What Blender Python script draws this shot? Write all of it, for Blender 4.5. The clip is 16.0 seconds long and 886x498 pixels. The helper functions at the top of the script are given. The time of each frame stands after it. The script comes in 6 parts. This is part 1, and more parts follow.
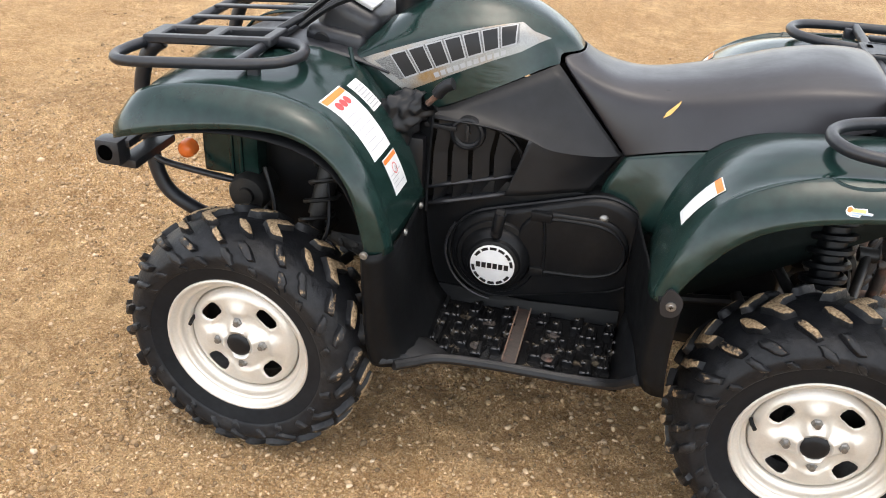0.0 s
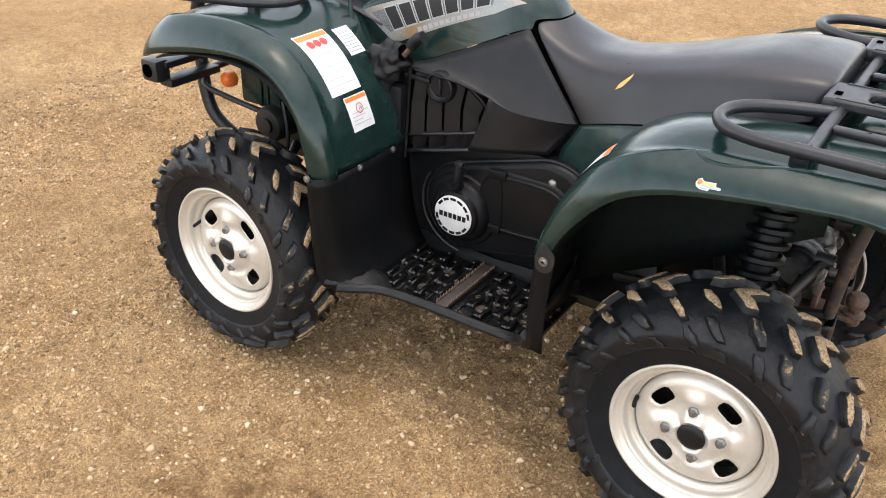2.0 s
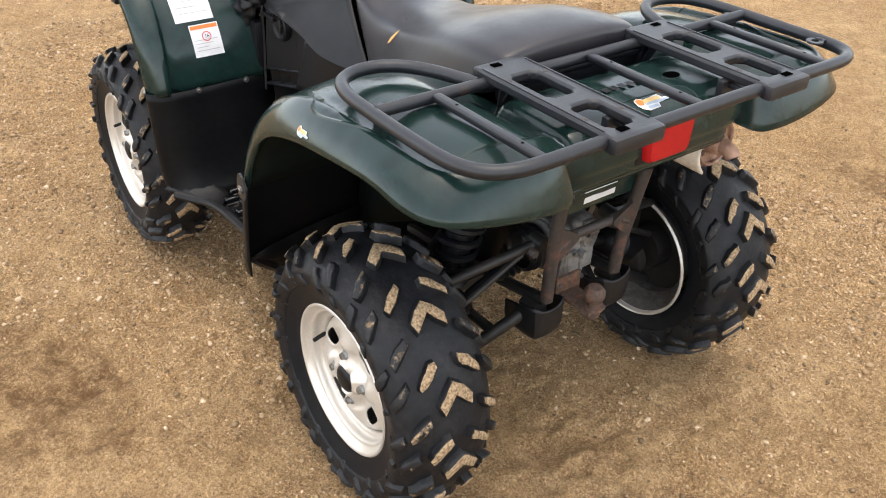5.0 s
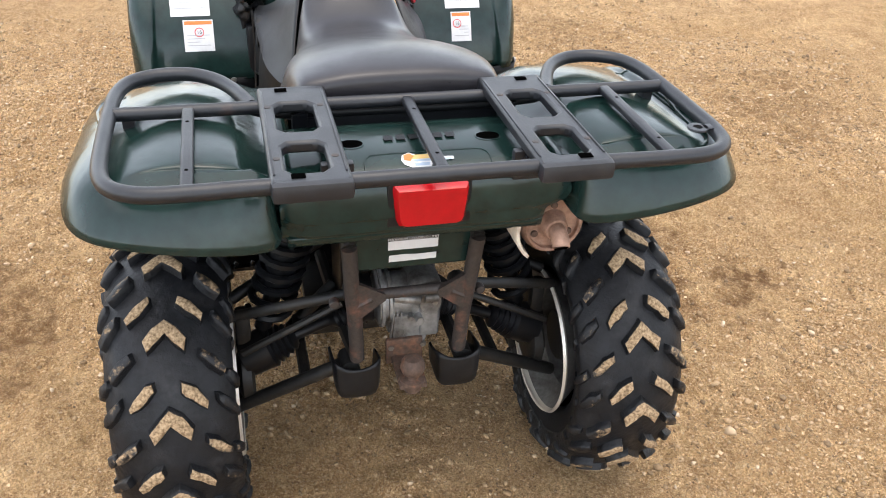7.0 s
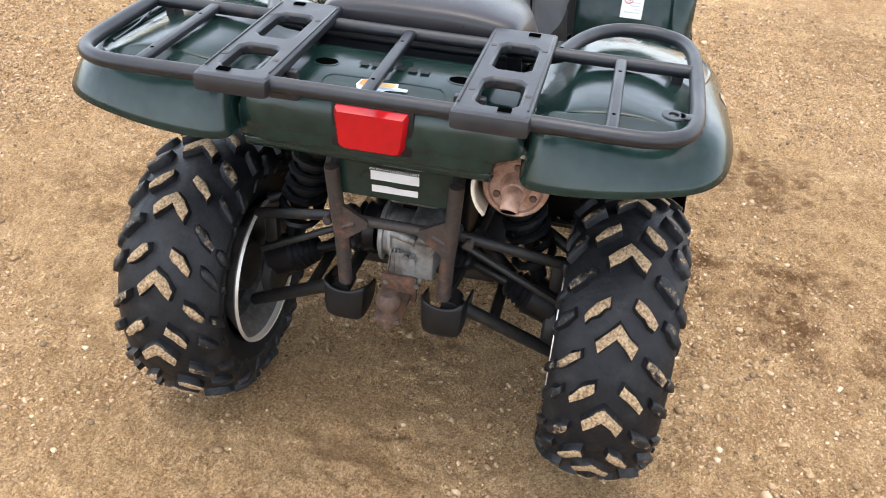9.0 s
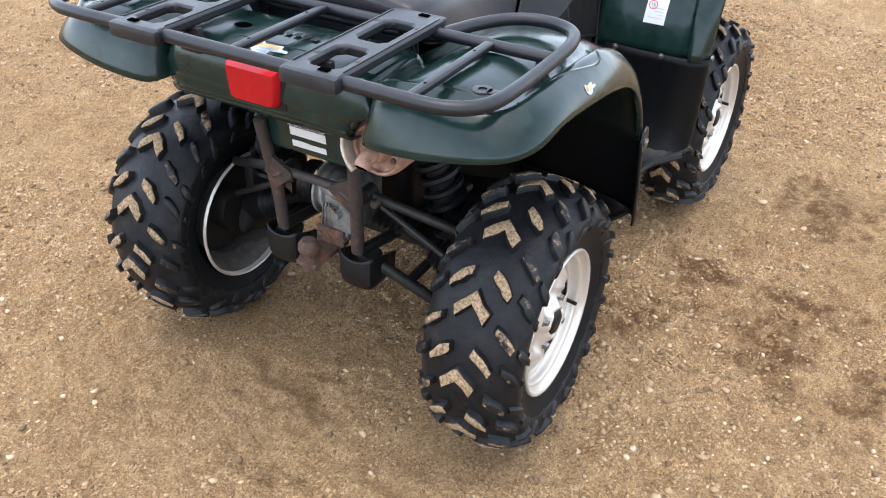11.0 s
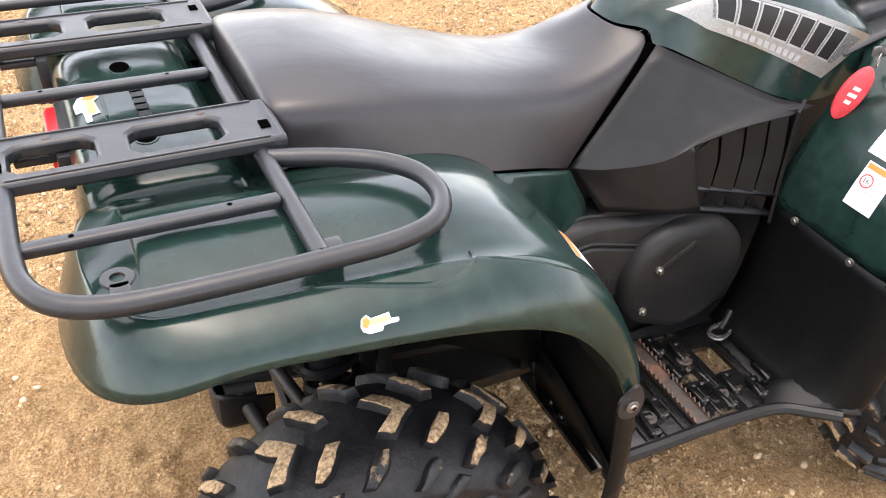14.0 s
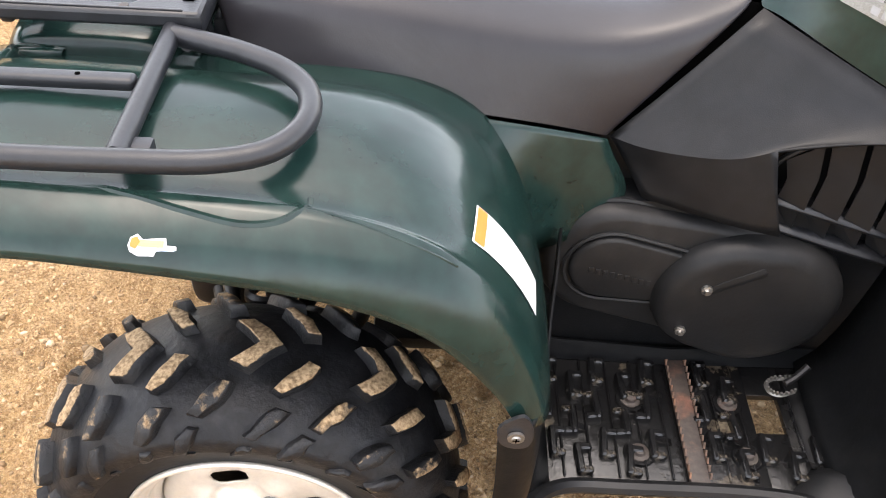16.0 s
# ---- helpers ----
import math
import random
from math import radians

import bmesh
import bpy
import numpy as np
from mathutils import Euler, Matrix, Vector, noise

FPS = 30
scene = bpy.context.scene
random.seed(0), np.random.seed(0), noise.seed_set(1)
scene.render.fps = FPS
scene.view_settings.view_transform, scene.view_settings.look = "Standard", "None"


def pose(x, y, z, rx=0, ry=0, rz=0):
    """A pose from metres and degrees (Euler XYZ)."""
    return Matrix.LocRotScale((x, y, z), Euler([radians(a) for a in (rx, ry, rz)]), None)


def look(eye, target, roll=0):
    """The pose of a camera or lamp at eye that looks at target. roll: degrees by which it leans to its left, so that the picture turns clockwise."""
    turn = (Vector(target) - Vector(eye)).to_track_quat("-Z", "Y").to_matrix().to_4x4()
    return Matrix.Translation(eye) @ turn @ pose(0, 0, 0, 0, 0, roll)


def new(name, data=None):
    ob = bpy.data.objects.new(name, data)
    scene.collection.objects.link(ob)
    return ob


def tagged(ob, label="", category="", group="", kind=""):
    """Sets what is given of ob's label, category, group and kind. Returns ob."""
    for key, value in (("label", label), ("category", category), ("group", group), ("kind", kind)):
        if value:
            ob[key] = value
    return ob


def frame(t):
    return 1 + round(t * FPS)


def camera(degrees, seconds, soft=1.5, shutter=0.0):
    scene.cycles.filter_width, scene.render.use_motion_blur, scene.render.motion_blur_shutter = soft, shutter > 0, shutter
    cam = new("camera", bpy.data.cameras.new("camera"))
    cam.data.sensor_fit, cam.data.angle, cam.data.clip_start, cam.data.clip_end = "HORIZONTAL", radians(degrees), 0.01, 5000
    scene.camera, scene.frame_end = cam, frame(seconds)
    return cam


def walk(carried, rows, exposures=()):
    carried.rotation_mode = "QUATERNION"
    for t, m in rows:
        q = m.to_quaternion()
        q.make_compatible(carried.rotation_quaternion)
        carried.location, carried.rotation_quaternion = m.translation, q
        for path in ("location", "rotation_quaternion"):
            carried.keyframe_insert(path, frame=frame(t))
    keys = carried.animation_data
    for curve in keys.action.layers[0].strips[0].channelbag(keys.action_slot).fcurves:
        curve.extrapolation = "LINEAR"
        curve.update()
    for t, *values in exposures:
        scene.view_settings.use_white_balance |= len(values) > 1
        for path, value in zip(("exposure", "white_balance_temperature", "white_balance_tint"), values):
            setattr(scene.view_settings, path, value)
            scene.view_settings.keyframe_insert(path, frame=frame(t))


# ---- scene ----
cam = camera(54.26, 16.0, soft=1.0)
# seconds, place in metres, pitch, roll, yaw
ROWS = [
    (0, 0.465, 2.034, 1.511, -29.55, -2.39, 194.09),
    (0.5, 0.291, 2.038, 1.523, -29.44, -2.44, 197.35),
    (1, 0.110, 1.966, 1.500, -29.35, -3.29, 202.15),
    (1.5, -0.089, 1.905, 1.492, -29.56, -2.96, 208.75),
    (2, -0.273, 1.917, 1.477, -29.91, -2.06, 213.43),
    (2.5, -0.468, 1.914, 1.498, -30.47, -1.49, 217.25),
    (3, -0.647, 1.845, 1.512, -31.79, -0.96, 220.83),
    (3.5, -0.850, 1.737, 1.534, -32.57, -0.48, 223.46),
    (4, -0.936, 1.603, 1.524, -32.46, -1.22, 225.30),
    (4.5, -1.022, 1.396, 1.535, -33.01, -1.77, 227.69),
    (5, -1.206, 1.189, 1.538, -33.38, -1.55, 233.98),
    (5.2, -1.276, 1.108, 1.544, -33.40, -1.55, 236.72),
    (6.25, -1.465, 0.620, 1.522, -33.00, -2.00, 248.60),
    (7.3, -1.440, 0.170, 1.504, -32.77, -2.54, 260.28),
    (7.5, -1.401, 0.096, 1.496, -33.73, -2.69, 263.07),
    (8, -1.364, -0.073, 1.456, -34.23, -3.09, 270.54),
    (8.2, -1.378, -0.127, 1.452, -34.42, -3.42, 274.10),
    (9.25, -1.535, -0.430, 1.474, -33.60, -3.00, 285.30),
    (10.3, -1.590, -0.800, 1.497, -32.97, -2.47, 296.28),
    (10.5, -1.558, -0.886, 1.507, -33.12, -2.27, 297.23),
    (11, -1.439, -1.024, 1.495, -33.79, -1.52, 299.65),
    (11.5, -1.247, -1.072, 1.502, -33.88, -2.53, 303.23),
    (12, -1.071, -1.096, 1.517, -33.53, -2.72, 309.91),
    (12.5, -0.875, -1.148, 1.510, -33.92, -2.18, 318.89),
    (13, -0.678, -1.226, 1.519, -35.06, -1.74, 325.66),
    (13.5, -0.481, -1.223, 1.500, -35.42, -2.61, 330.24),
    (14, -0.293, -1.202, 1.495, -36.37, -2.65, 334.83),
    (14.5, -0.112, -1.228, 1.492, -38.04, -1.10, 340.70),
    (15, 0.077, -1.276, 1.503, -39.59, -0.33, 348.10),
    (15.5, 0.157, -1.261, 1.482, -41.55, -1.50, 354.02),
    (16, 0.227, -1.128, 1.457, -44.42, -2.70, 360.86),
]
walk(cam, [(t, pose(x, y, z, 90 + pitch, roll, yaw)) for t, x, y, z, pitch, roll, yaw in ROWS],
     exposures=[(0, 1.74, 7050, 10), (4, 1.61, 7050, 10), (7.4, 1.80, 6800, 10), (8, 1.95, 6750, 10), (10.5, 1.70, 6250, 10), (12, 1.78, 6150, 10), (13, 1.88, 6850, 10), (14.2, 2.47, 7250, 15), (15, 2.60, 7250, 15), (16, 2.42, 7150, 13)])

# ---- light ----
world = bpy.data.worlds.new("sky")
scene.world = world
world.use_nodes = True
wn = world.node_tree
wn.nodes.clear()
sky = wn.nodes.new("ShaderNodeTexSky")
sky.sky_type, sky.sun_disc = "NISHITA", False
sky.sun_elevation, sky.sun_rotation = radians(86), radians(256)
sky.air_density, sky.dust_density, sky.ozone_density = 1.0, 2.5, 1.0
soft_sky = wn.nodes.new("ShaderNodeHueSaturation")
soft_sky.inputs["Saturation"].default_value = 0.5
wbg = wn.nodes.new("ShaderNodeBackground")
wbg.inputs["Strength"].default_value = 0.15
wout = wn.nodes.new("ShaderNodeOutputWorld")
wn.links.new(sky.outputs[0], soft_sky.inputs["Color"])
# thin bright cloud all round: evens out the clear sky, whose brightest part is overhead
wtc = wn.nodes.new("ShaderNodeTexCoord")
wsep = wn.nodes.new("ShaderNodeSeparateXYZ")
wramp = wn.nodes.new("ShaderNodeMapRange")
for key, val in zip(("From Min", "From Max", "To Min", "To Max"), (0.0, 0.60, 2.05, 1.0)):
    wramp.inputs[key].default_value = val
wmul = wn.nodes.new("ShaderNodeVectorMath")
wmul.operation = "SCALE"
wn.links.new(wtc.outputs["Generated"], wsep.inputs[0])
wn.links.new(wsep.outputs["Z"], wramp.inputs["Value"])
wn.links.new(soft_sky.outputs[0], wmul.inputs[0])
# sky set brighter towards +y and dimmer towards -y, for reflections on top surfaces
wside = wn.nodes.new("ShaderNodeMapRange")
for key, val in zip(("From Min", "From Max", "To Min", "To Max"), (-1.0, 1.0, 0.80, 1.20)):
    wside.inputs[key].default_value = val
wboth = wn.nodes.new("ShaderNodeMath")
wboth.operation = "MULTIPLY"
wn.links.new(wsep.outputs["Y"], wside.inputs["Value"])
wn.links.new(wramp.outputs[0], wboth.inputs[0])
wn.links.new(wside.outputs[0], wboth.inputs[1])
wn.links.new(wboth.outputs[0], wmul.inputs["Scale"])
wn.links.new(wmul.outputs[0], wbg.inputs["Color"])
wn.links.new(wbg.outputs[0], wout.inputs["Surface"])
sun_data = bpy.data.lights.new("sun", "SUN")
sun_data.energy, sun_data.angle, sun_data.color = 0.35, radians(95), (1.0, 0.95, 0.87)
sun = new("sun", sun_data)
sun.matrix_world = look((-0.4, -0.1, 6), (0, 0, 0))


# ---- materials ----
def material(name, base, rough=0.5, metal=0.0, spec=0.5, grain=0.0, grain_scale=60.0, second=None, mix_scale=6.0, mix_low=0.45,
             mix_high=0.65, bump=0.0, bump_scale=200.0, bump_depth=0.002, coat=0.0, rough_var=0.0, detail=6.0):
    """A surface with a base colour, a second colour in patches, fine grain, relief and uneven gloss."""
    m = bpy.data.materials.new(name)
    m.use_nodes = True
    nt = m.node_tree
    bsdf = nt.nodes["Principled BSDF"]
    bsdf.inputs["Base Color"].default_value = (*base, 1)
    bsdf.inputs["Roughness"].default_value = rough
    bsdf.inputs["Metallic"].default_value = metal
    bsdf.inputs["Specular IOR Level"].default_value = spec
    bsdf.inputs["Coat Weight"].default_value = coat
    bsdf.inputs["Coat Roughness"].default_value = 0.2
    tc = nt.nodes.new("ShaderNodeTexCoord")

    def noise_of(scale, det=detail, ro=0.6):
        n = nt.nodes.new("ShaderNodeTexNoise")
        n.inputs["Scale"].default_value, n.inputs["Detail"].default_value, n.inputs["Roughness"].default_value = scale, det, ro
        nt.links.new(tc.outputs["Object"], n.inputs["Vector"])
        return n

    def ramp(src, lo, hi, a, b):
        r = nt.nodes.new("ShaderNodeMapRange")
        for k, val in zip(("From Min", "From Max", "To Min", "To Max"), (lo, hi, a, b)):
            r.inputs[k].default_value = val
        nt.links.new(src, r.inputs["Value"])
        return r.outputs[0]

    col = None
    if second is not None:
        mixer = nt.nodes.new("ShaderNodeMix")
        mixer.data_type = "RGBA"
        mixer.inputs[6].default_value, mixer.inputs[7].default_value = (*base, 1), (*second, 1)
        nt.links.new(ramp(noise_of(mix_scale).outputs["Fac"], mix_low, mix_high, 0, 1), mixer.inputs[0])
        col = mixer.outputs[2]
    if grain > 0:
        g = nt.nodes.new("ShaderNodeMix")
        g.data_type, g.blend_type = "RGBA", "MULTIPLY"
        g.inputs[0].default_value = 1.0
        if col is None:
            g.inputs[6].default_value = (*base, 1)
        else:
            nt.links.new(col, g.inputs[6])
        v = ramp(noise_of(grain_scale).outputs["Fac"], 0.3, 0.7, 1 - grain, 1 + grain)
        comb = nt.nodes.new("ShaderNodeCombineColor")
        for k in range(3):
            nt.links.new(v, comb.inputs[k])
        nt.links.new(comb.outputs[0], g.inputs[7])
        col = g.outputs[2]
    if col is not None:
        nt.links.new(col, bsdf.inputs["Base Color"])
    if rough_var > 0:
        nt.links.new(ramp(noise_of(9.0).outputs["Fac"], 0.3, 0.7, rough - rough_var, rough + rough_var), bsdf.inputs["Roughness"])
    if bump > 0:
        b = nt.nodes.new("ShaderNodeBump")
        b.inputs["Strength"].default_value, b.inputs["Distance"].default_value = bump, bump_depth
        nt.links.new(noise_of(bump_scale).outputs["Fac"], b.inputs["Height"])
        nt.links.new(b.outputs[0], bsdf.inputs["Normal"])
    return m


GREEN = material("green_plastic", (0.0064, 0.0185, 0.0162), 0.18, grain=0.25, grain_scale=30, second=(0.0105, 0.0235, 0.0205), mix_scale=5,
                 spec=0.36, bump=0.22, bump_scale=6, bump_depth=0.012, rough_var=0.07, detail=3.0)
BLACK = material("black_plastic", (0.0068, 0.0073, 0.0084), 0.44, spec=0.27, second=(0.0120, 0.0118, 0.0122), mix_scale=7, mix_low=0.52, mix_high=0.75, grain=0.3, grain_scale=25, bump=0.12, bump_scale=600, rough_var=0.08)
DULL = material("dusty_black_plastic", (0.0050, 0.0055, 0.0064), 0.38, spec=0.17, second=(0.0085, 0.0085, 0.0090), mix_scale=14, mix_low=0.52, mix_high=0.75,
                grain=0.3, bump=0.2, bump_scale=300)
WELL = material("scuffed_floor_plastic", (0.0046, 0.0047, 0.0052), 0.20, spec=0.50, second=(0.085, 0.070, 0.052), mix_scale=17, mix_low=0.60, mix_high=0.70,
                grain=0.4, grain_scale=150, bump=0.25, bump_scale=90, bump_depth=0.003, rough_var=0.12)
VINYL = material("black_vinyl", (0.0165, 0.0155, 0.0182), 0.35, spec=0.33, second=(0.0215, 0.020, 0.0228), mix_scale=6, mix_low=0.45, mix_high=0.75, grain=0.2, grain_scale=8, bump=0.10, bump_scale=450, rough_var=0.08, coat=0.10)


def wrinkle(m, scale, depth, stretch):
    """Slack folds in a stretched cover: a long-drawn noise under the material's own relief."""
    nt = m.node_tree
    tc, mp, n, b = (nt.nodes.new(k) for k in ("ShaderNodeTexCoord", "ShaderNodeMapping", "ShaderNodeTexNoise", "ShaderNodeBump"))
    mp.inputs["Scale"].default_value = stretch
    for k, val in (("Scale", scale), ("Detail", 5), ("Roughness", 0.55), ("Distortion", 0.9)):
        n.inputs[k].default_value = val
    b.inputs["Strength"].default_value, b.inputs["Distance"].default_value = 0.6, depth
    nt.links.new(tc.outputs["Object"], mp.inputs["Vector"])
    nt.links.new(mp.outputs[0], n.inputs["Vector"])
    nt.links.new(n.outputs["Fac"], b.inputs["Height"])
    fine = nt.nodes["Principled BSDF"].inputs["Normal"].links[0].from_node
    nt.links.new(b.outputs[0], fine.inputs["Normal"])


wrinkle(VINYL, 5, 0.0028, (1.0, 1.0, 1.2))
wrinkle(GREEN, 4, 0.004, (1.0, 1.0, 1.0))
PAD = material("smooth_black_moulding", (0.012, 0.013, 0.0158), 0.40, spec=0.45, second=(0.028, 0.028, 0.030), mix_scale=16, mix_low=0.55, mix_high=0.75, grain=0.3, grain_scale=30, bump=0.15, bump_scale=300, rough_var=0.08)
RUBBER = material("tyre_rubber", (0.0070, 0.0076, 0.0092), 0.50, spec=0.26, second=(0.0190, 0.0190, 0.0200), mix_scale=14, mix_low=0.5, mix_high=0.72,
                  grain=0.45, grain_scale=70, bump=0.6, bump_scale=55, bump_depth=0.004, rough_var=0.14)
SIDEWALL = material("tyre_sidewall", (0.0072, 0.0083, 0.0103), 0.46, spec=0.14, second=(0.0100, 0.0112, 0.0130), mix_scale=14, grain=0.25, grain_scale=70,
                    bump=0.15, bump_scale=140)


def muddy_rubber():
    """Tread rubber under a ragged cover of dried mud; the mesh's mud layer says how thick it lies."""
    m = material("muddy_tread_rubber", (0.0070, 0.0076, 0.0092), 0.48, spec=0.32, second=(0.0200, 0.0200, 0.0205), mix_scale=14, mix_low=0.5, mix_high=0.72,
                 grain=0.45, grain_scale=70, bump=0.6, bump_scale=90, bump_depth=0.004)
    nt = m.node_tree
    bsdf = nt.nodes["Principled BSDF"]
    tc, att = nt.nodes.new("ShaderNodeTexCoord"), nt.nodes.new("ShaderNodeAttribute")
    att.attribute_name = "mud"
    total = att.outputs["Fac"]
    for scale, amount in ((34, 1.5), (120, 0.35)):
        n, r, a = nt.nodes.new("ShaderNodeTexNoise"), nt.nodes.new("ShaderNodeMapRange"), nt.nodes.new("ShaderNodeMath")
        n.inputs["Scale"].default_value, n.inputs["Detail"].default_value, n.inputs["Roughness"].default_value = scale, 6, 0.65
        r.clamp = False
        for k, val in zip(("From Min", "From Max", "To Min", "To Max"), (0.0, 1.0, -amount / 2, amount / 2)):
            r.inputs[k].default_value = val
        nt.links.new(tc.outputs["Object"], n.inputs["Vector"])
        nt.links.new(n.outputs["Fac"], r.inputs["Value"])
        nt.links.new(total, a.inputs[0])
        nt.links.new(r.outputs[0], a.inputs[1])
        total = a.outputs[0]
    fac = nt.nodes.new("ShaderNodeMapRange")
    for k, val in zip(("From Min", "From Max", "To Min", "To Max"), (0.44, 0.62, 0.0, 1.0)):
        fac.inputs[k].default_value = val
    nt.links.new(total, fac.inputs["Value"])
    tone = nt.nodes.new("ShaderNodeValToRGB")
    tone.color_ramp.elements[0].position, tone.color_ramp.elements[0].color = 0.35, (0.15, 0.100, 0.056, 1)
    tone.color_ramp.elements[1].position, tone.color_ramp.elements[1].color = 0.65, (0.42, 0.300, 0.180, 1)
    grit = nt.nodes.new("ShaderNodeTexNoise")
    grit.inputs["Scale"].default_value, grit.inputs["Detail"].default_value = 190, 5
    nt.links.new(tc.outputs["Object"], grit.inputs["Vector"])
    nt.links.new(grit.outputs["Fac"], tone.inputs[0])
    mix = nt.nodes.new("ShaderNodeMix")
    mix.data_type = "RGBA"
    nt.links.new(fac.outputs[0], mix.inputs[0])
    nt.links.new(bsdf.inputs["Base Color"].links[0].from_socket, mix.inputs[6])
    nt.links.new(tone.outputs[0], mix.inputs[7])
    nt.links.new(mix.outputs[2], bsdf.inputs["Base Color"])
    dull = nt.nodes.new("ShaderNodeMapRange")
    for k, val in zip(("From Min", "From Max", "To Min", "To Max"), (0.0, 1.0, 0.46, 0.95)):
        dull.inputs[k].default_value = val
    nt.links.new(fac.outputs[0], dull.inputs["Value"])
    nt.links.new(dull.outputs[0], bsdf.inputs["Roughness"])
    return m


MUDDY = muddy_rubber()
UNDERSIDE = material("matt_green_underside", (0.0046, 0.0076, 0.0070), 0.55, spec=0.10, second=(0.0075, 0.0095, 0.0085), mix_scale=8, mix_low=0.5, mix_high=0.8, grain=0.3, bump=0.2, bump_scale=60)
RIM = material("silver_wheel_paint", (0.60, 0.565, 0.51), 0.40, metal=0.45, second=(0.52, 0.47, 0.40), mix_scale=5, mix_low=0.5, mix_high=0.85,
               grain=0.05, grain_scale=160, rough_var=0.05, coat=0.3)
RACK = material("black_rack_paint", (0.011, 0.0120, 0.0150), 0.40, spec=0.45, second=(0.060, 0.032, 0.024), mix_scale=7, mix_low=0.64, mix_high=0.74, grain=0.25, grain_scale=60,
                bump=0.15, bump_scale=260, rough_var=0.08)
RUST = material("rusty_steel", (0.075, 0.045, 0.032), 0.75, second=(0.20, 0.085, 0.04), mix_scale=26, mix_low=0.5, mix_high=0.75,
                grain=0.4, grain_scale=120, bump=0.4, bump_scale=220)
STEEL = material("dirty_dark_steel", (0.012, 0.0115, 0.011), 0.5, spec=0.4, second=(0.035, 0.028, 0.021), mix_scale=16, mix_low=0.52, mix_high=0.8,
                 grain=0.3, bump=0.25, bump_scale=200)
OLD_STEEL = material("old_frame_steel", (0.030, 0.023, 0.020), 0.6, second=(0.13, 0.055, 0.035), mix_scale=22, mix_low=0.55, mix_high=0.78,
                     grain=0.4, grain_scale=120, bump=0.35, bump_scale=220)
COVER = material("dusty_cover_plastic", (0.0075, 0.008, 0.009), 0.50, spec=0.26, second=(0.017, 0.0165, 0.0165), mix_scale=6, mix_low=0.48, mix_high=0.7, grain=0.25, grain_scale=40, bump=0.2, bump_scale=120)
LINER = material("dusty_liner_plastic", (0.0042, 0.0046, 0.0052), 0.40, spec=0.13, second=(0.0072, 0.0071, 0.0073), mix_scale=9, mix_low=0.55, mix_high=0.8, grain=0.3, bump=0.2, bump_scale=80, rough_var=0.1)
PRINT = material("faint_small_print", (0.34, 0.345, 0.36), 0.5, grain=0.1)
# inside of the rim: far darker grey than the rim paint, patched with brown
BARREL = material("grey_rim_barrel", (0.16, 0.155, 0.15), 0.5, metal=0.4, second=(0.07, 0.06, 0.05), mix_scale=12, grain=0.2, grain_scale=90)
# near-black without gloss: paints the shade of holes, slots and gaps on flat pieces
VOID = material("unlit_hole", (0.001, 0.001, 0.001), 1.0, spec=0.0)
MESH = material("dark_decal_mesh", (0.075, 0.078, 0.08), 0.35, metal=0.3, second=(0.16, 0.16, 0.16), mix_scale=420, mix_low=0.45, mix_high=0.6, detail=1.0)
ALLOY = material("cast_alloy", (0.28, 0.28, 0.275), 0.5, metal=0.6, second=(0.10, 0.09, 0.08), mix_scale=11, mix_low=0.42, mix_high=0.62,
                 grain=0.25, bump=0.25, bump_scale=260)
MUFF = material("heat_stained_muffler", (0.33, 0.205, 0.15), 0.65, metal=0.25, second=(0.16, 0.08, 0.05), mix_scale=20, grain=0.3,
                bump=0.3, bump_scale=180)
HEAT = material("pale_heat_shield", (0.62, 0.56, 0.47), 0.6, second=(0.35, 0.27, 0.2), mix_scale=18, mix_low=0.5, mix_high=0.75, grain=0.15)
CHROME = material("zinc_bolt", (0.24, 0.235, 0.225), 0.42, metal=0.9, grain=0.2, grain_scale=300)
RED = material("red_lens", (0.36, 0.004, 0.008), 0.22, spec=0.4, grain=0.15, grain_scale=30, bump=0.15, bump_scale=90)
FOBRED = material("red_foam_float", (0.55, 0.045, 0.06), 0.5, grain=0.15, grain_scale=80)
ORANGE = material("amber_lens", (0.75, 0.16, 0.03), 0.25, grain=0.1)
WHITE = material("white_label", (0.58, 0.585, 0.59), 0.4, grain=0.05, grain_scale=60)
PALE = material("pale_print", (0.27, 0.275, 0.28), 0.5, grain=0.1)
ORANGE_INK = material("orange_print", (0.75, 0.17, 0.03), 0.45, grain=0.08)
RED_INK = material("red_print", (0.55, 0.05, 0.05), 0.45, grain=0.08)
YELLOW_INK = material("yellow_print", (0.60, 0.40, 0.15), 0.45, grain=0.1)
BLUE_INK = material("blue_grey_print", (0.30, 0.38, 0.48), 0.45, grain=0.1)
INK = material("black_print", (0.006, 0.006, 0.007), 0.4, spec=0.3, grain=0.1)
SILVER = material("worn_silver_foil", (0.22, 0.225, 0.22), 0.35, metal=0.4, second=(0.22, 0.13, 0.05), mix_scale=7, mix_low=0.5, mix_high=0.72,
                  grain=0.2, grain_scale=400)
FOAM = material("torn_seat_foam", (0.62, 0.36, 0.12), 0.9, grain=0.25, grain_scale=120, bump=0.3)
SCREEN = material("grey_display", (0.36, 0.37, 0.38), 0.2, grain=0.08, coat=0.5)


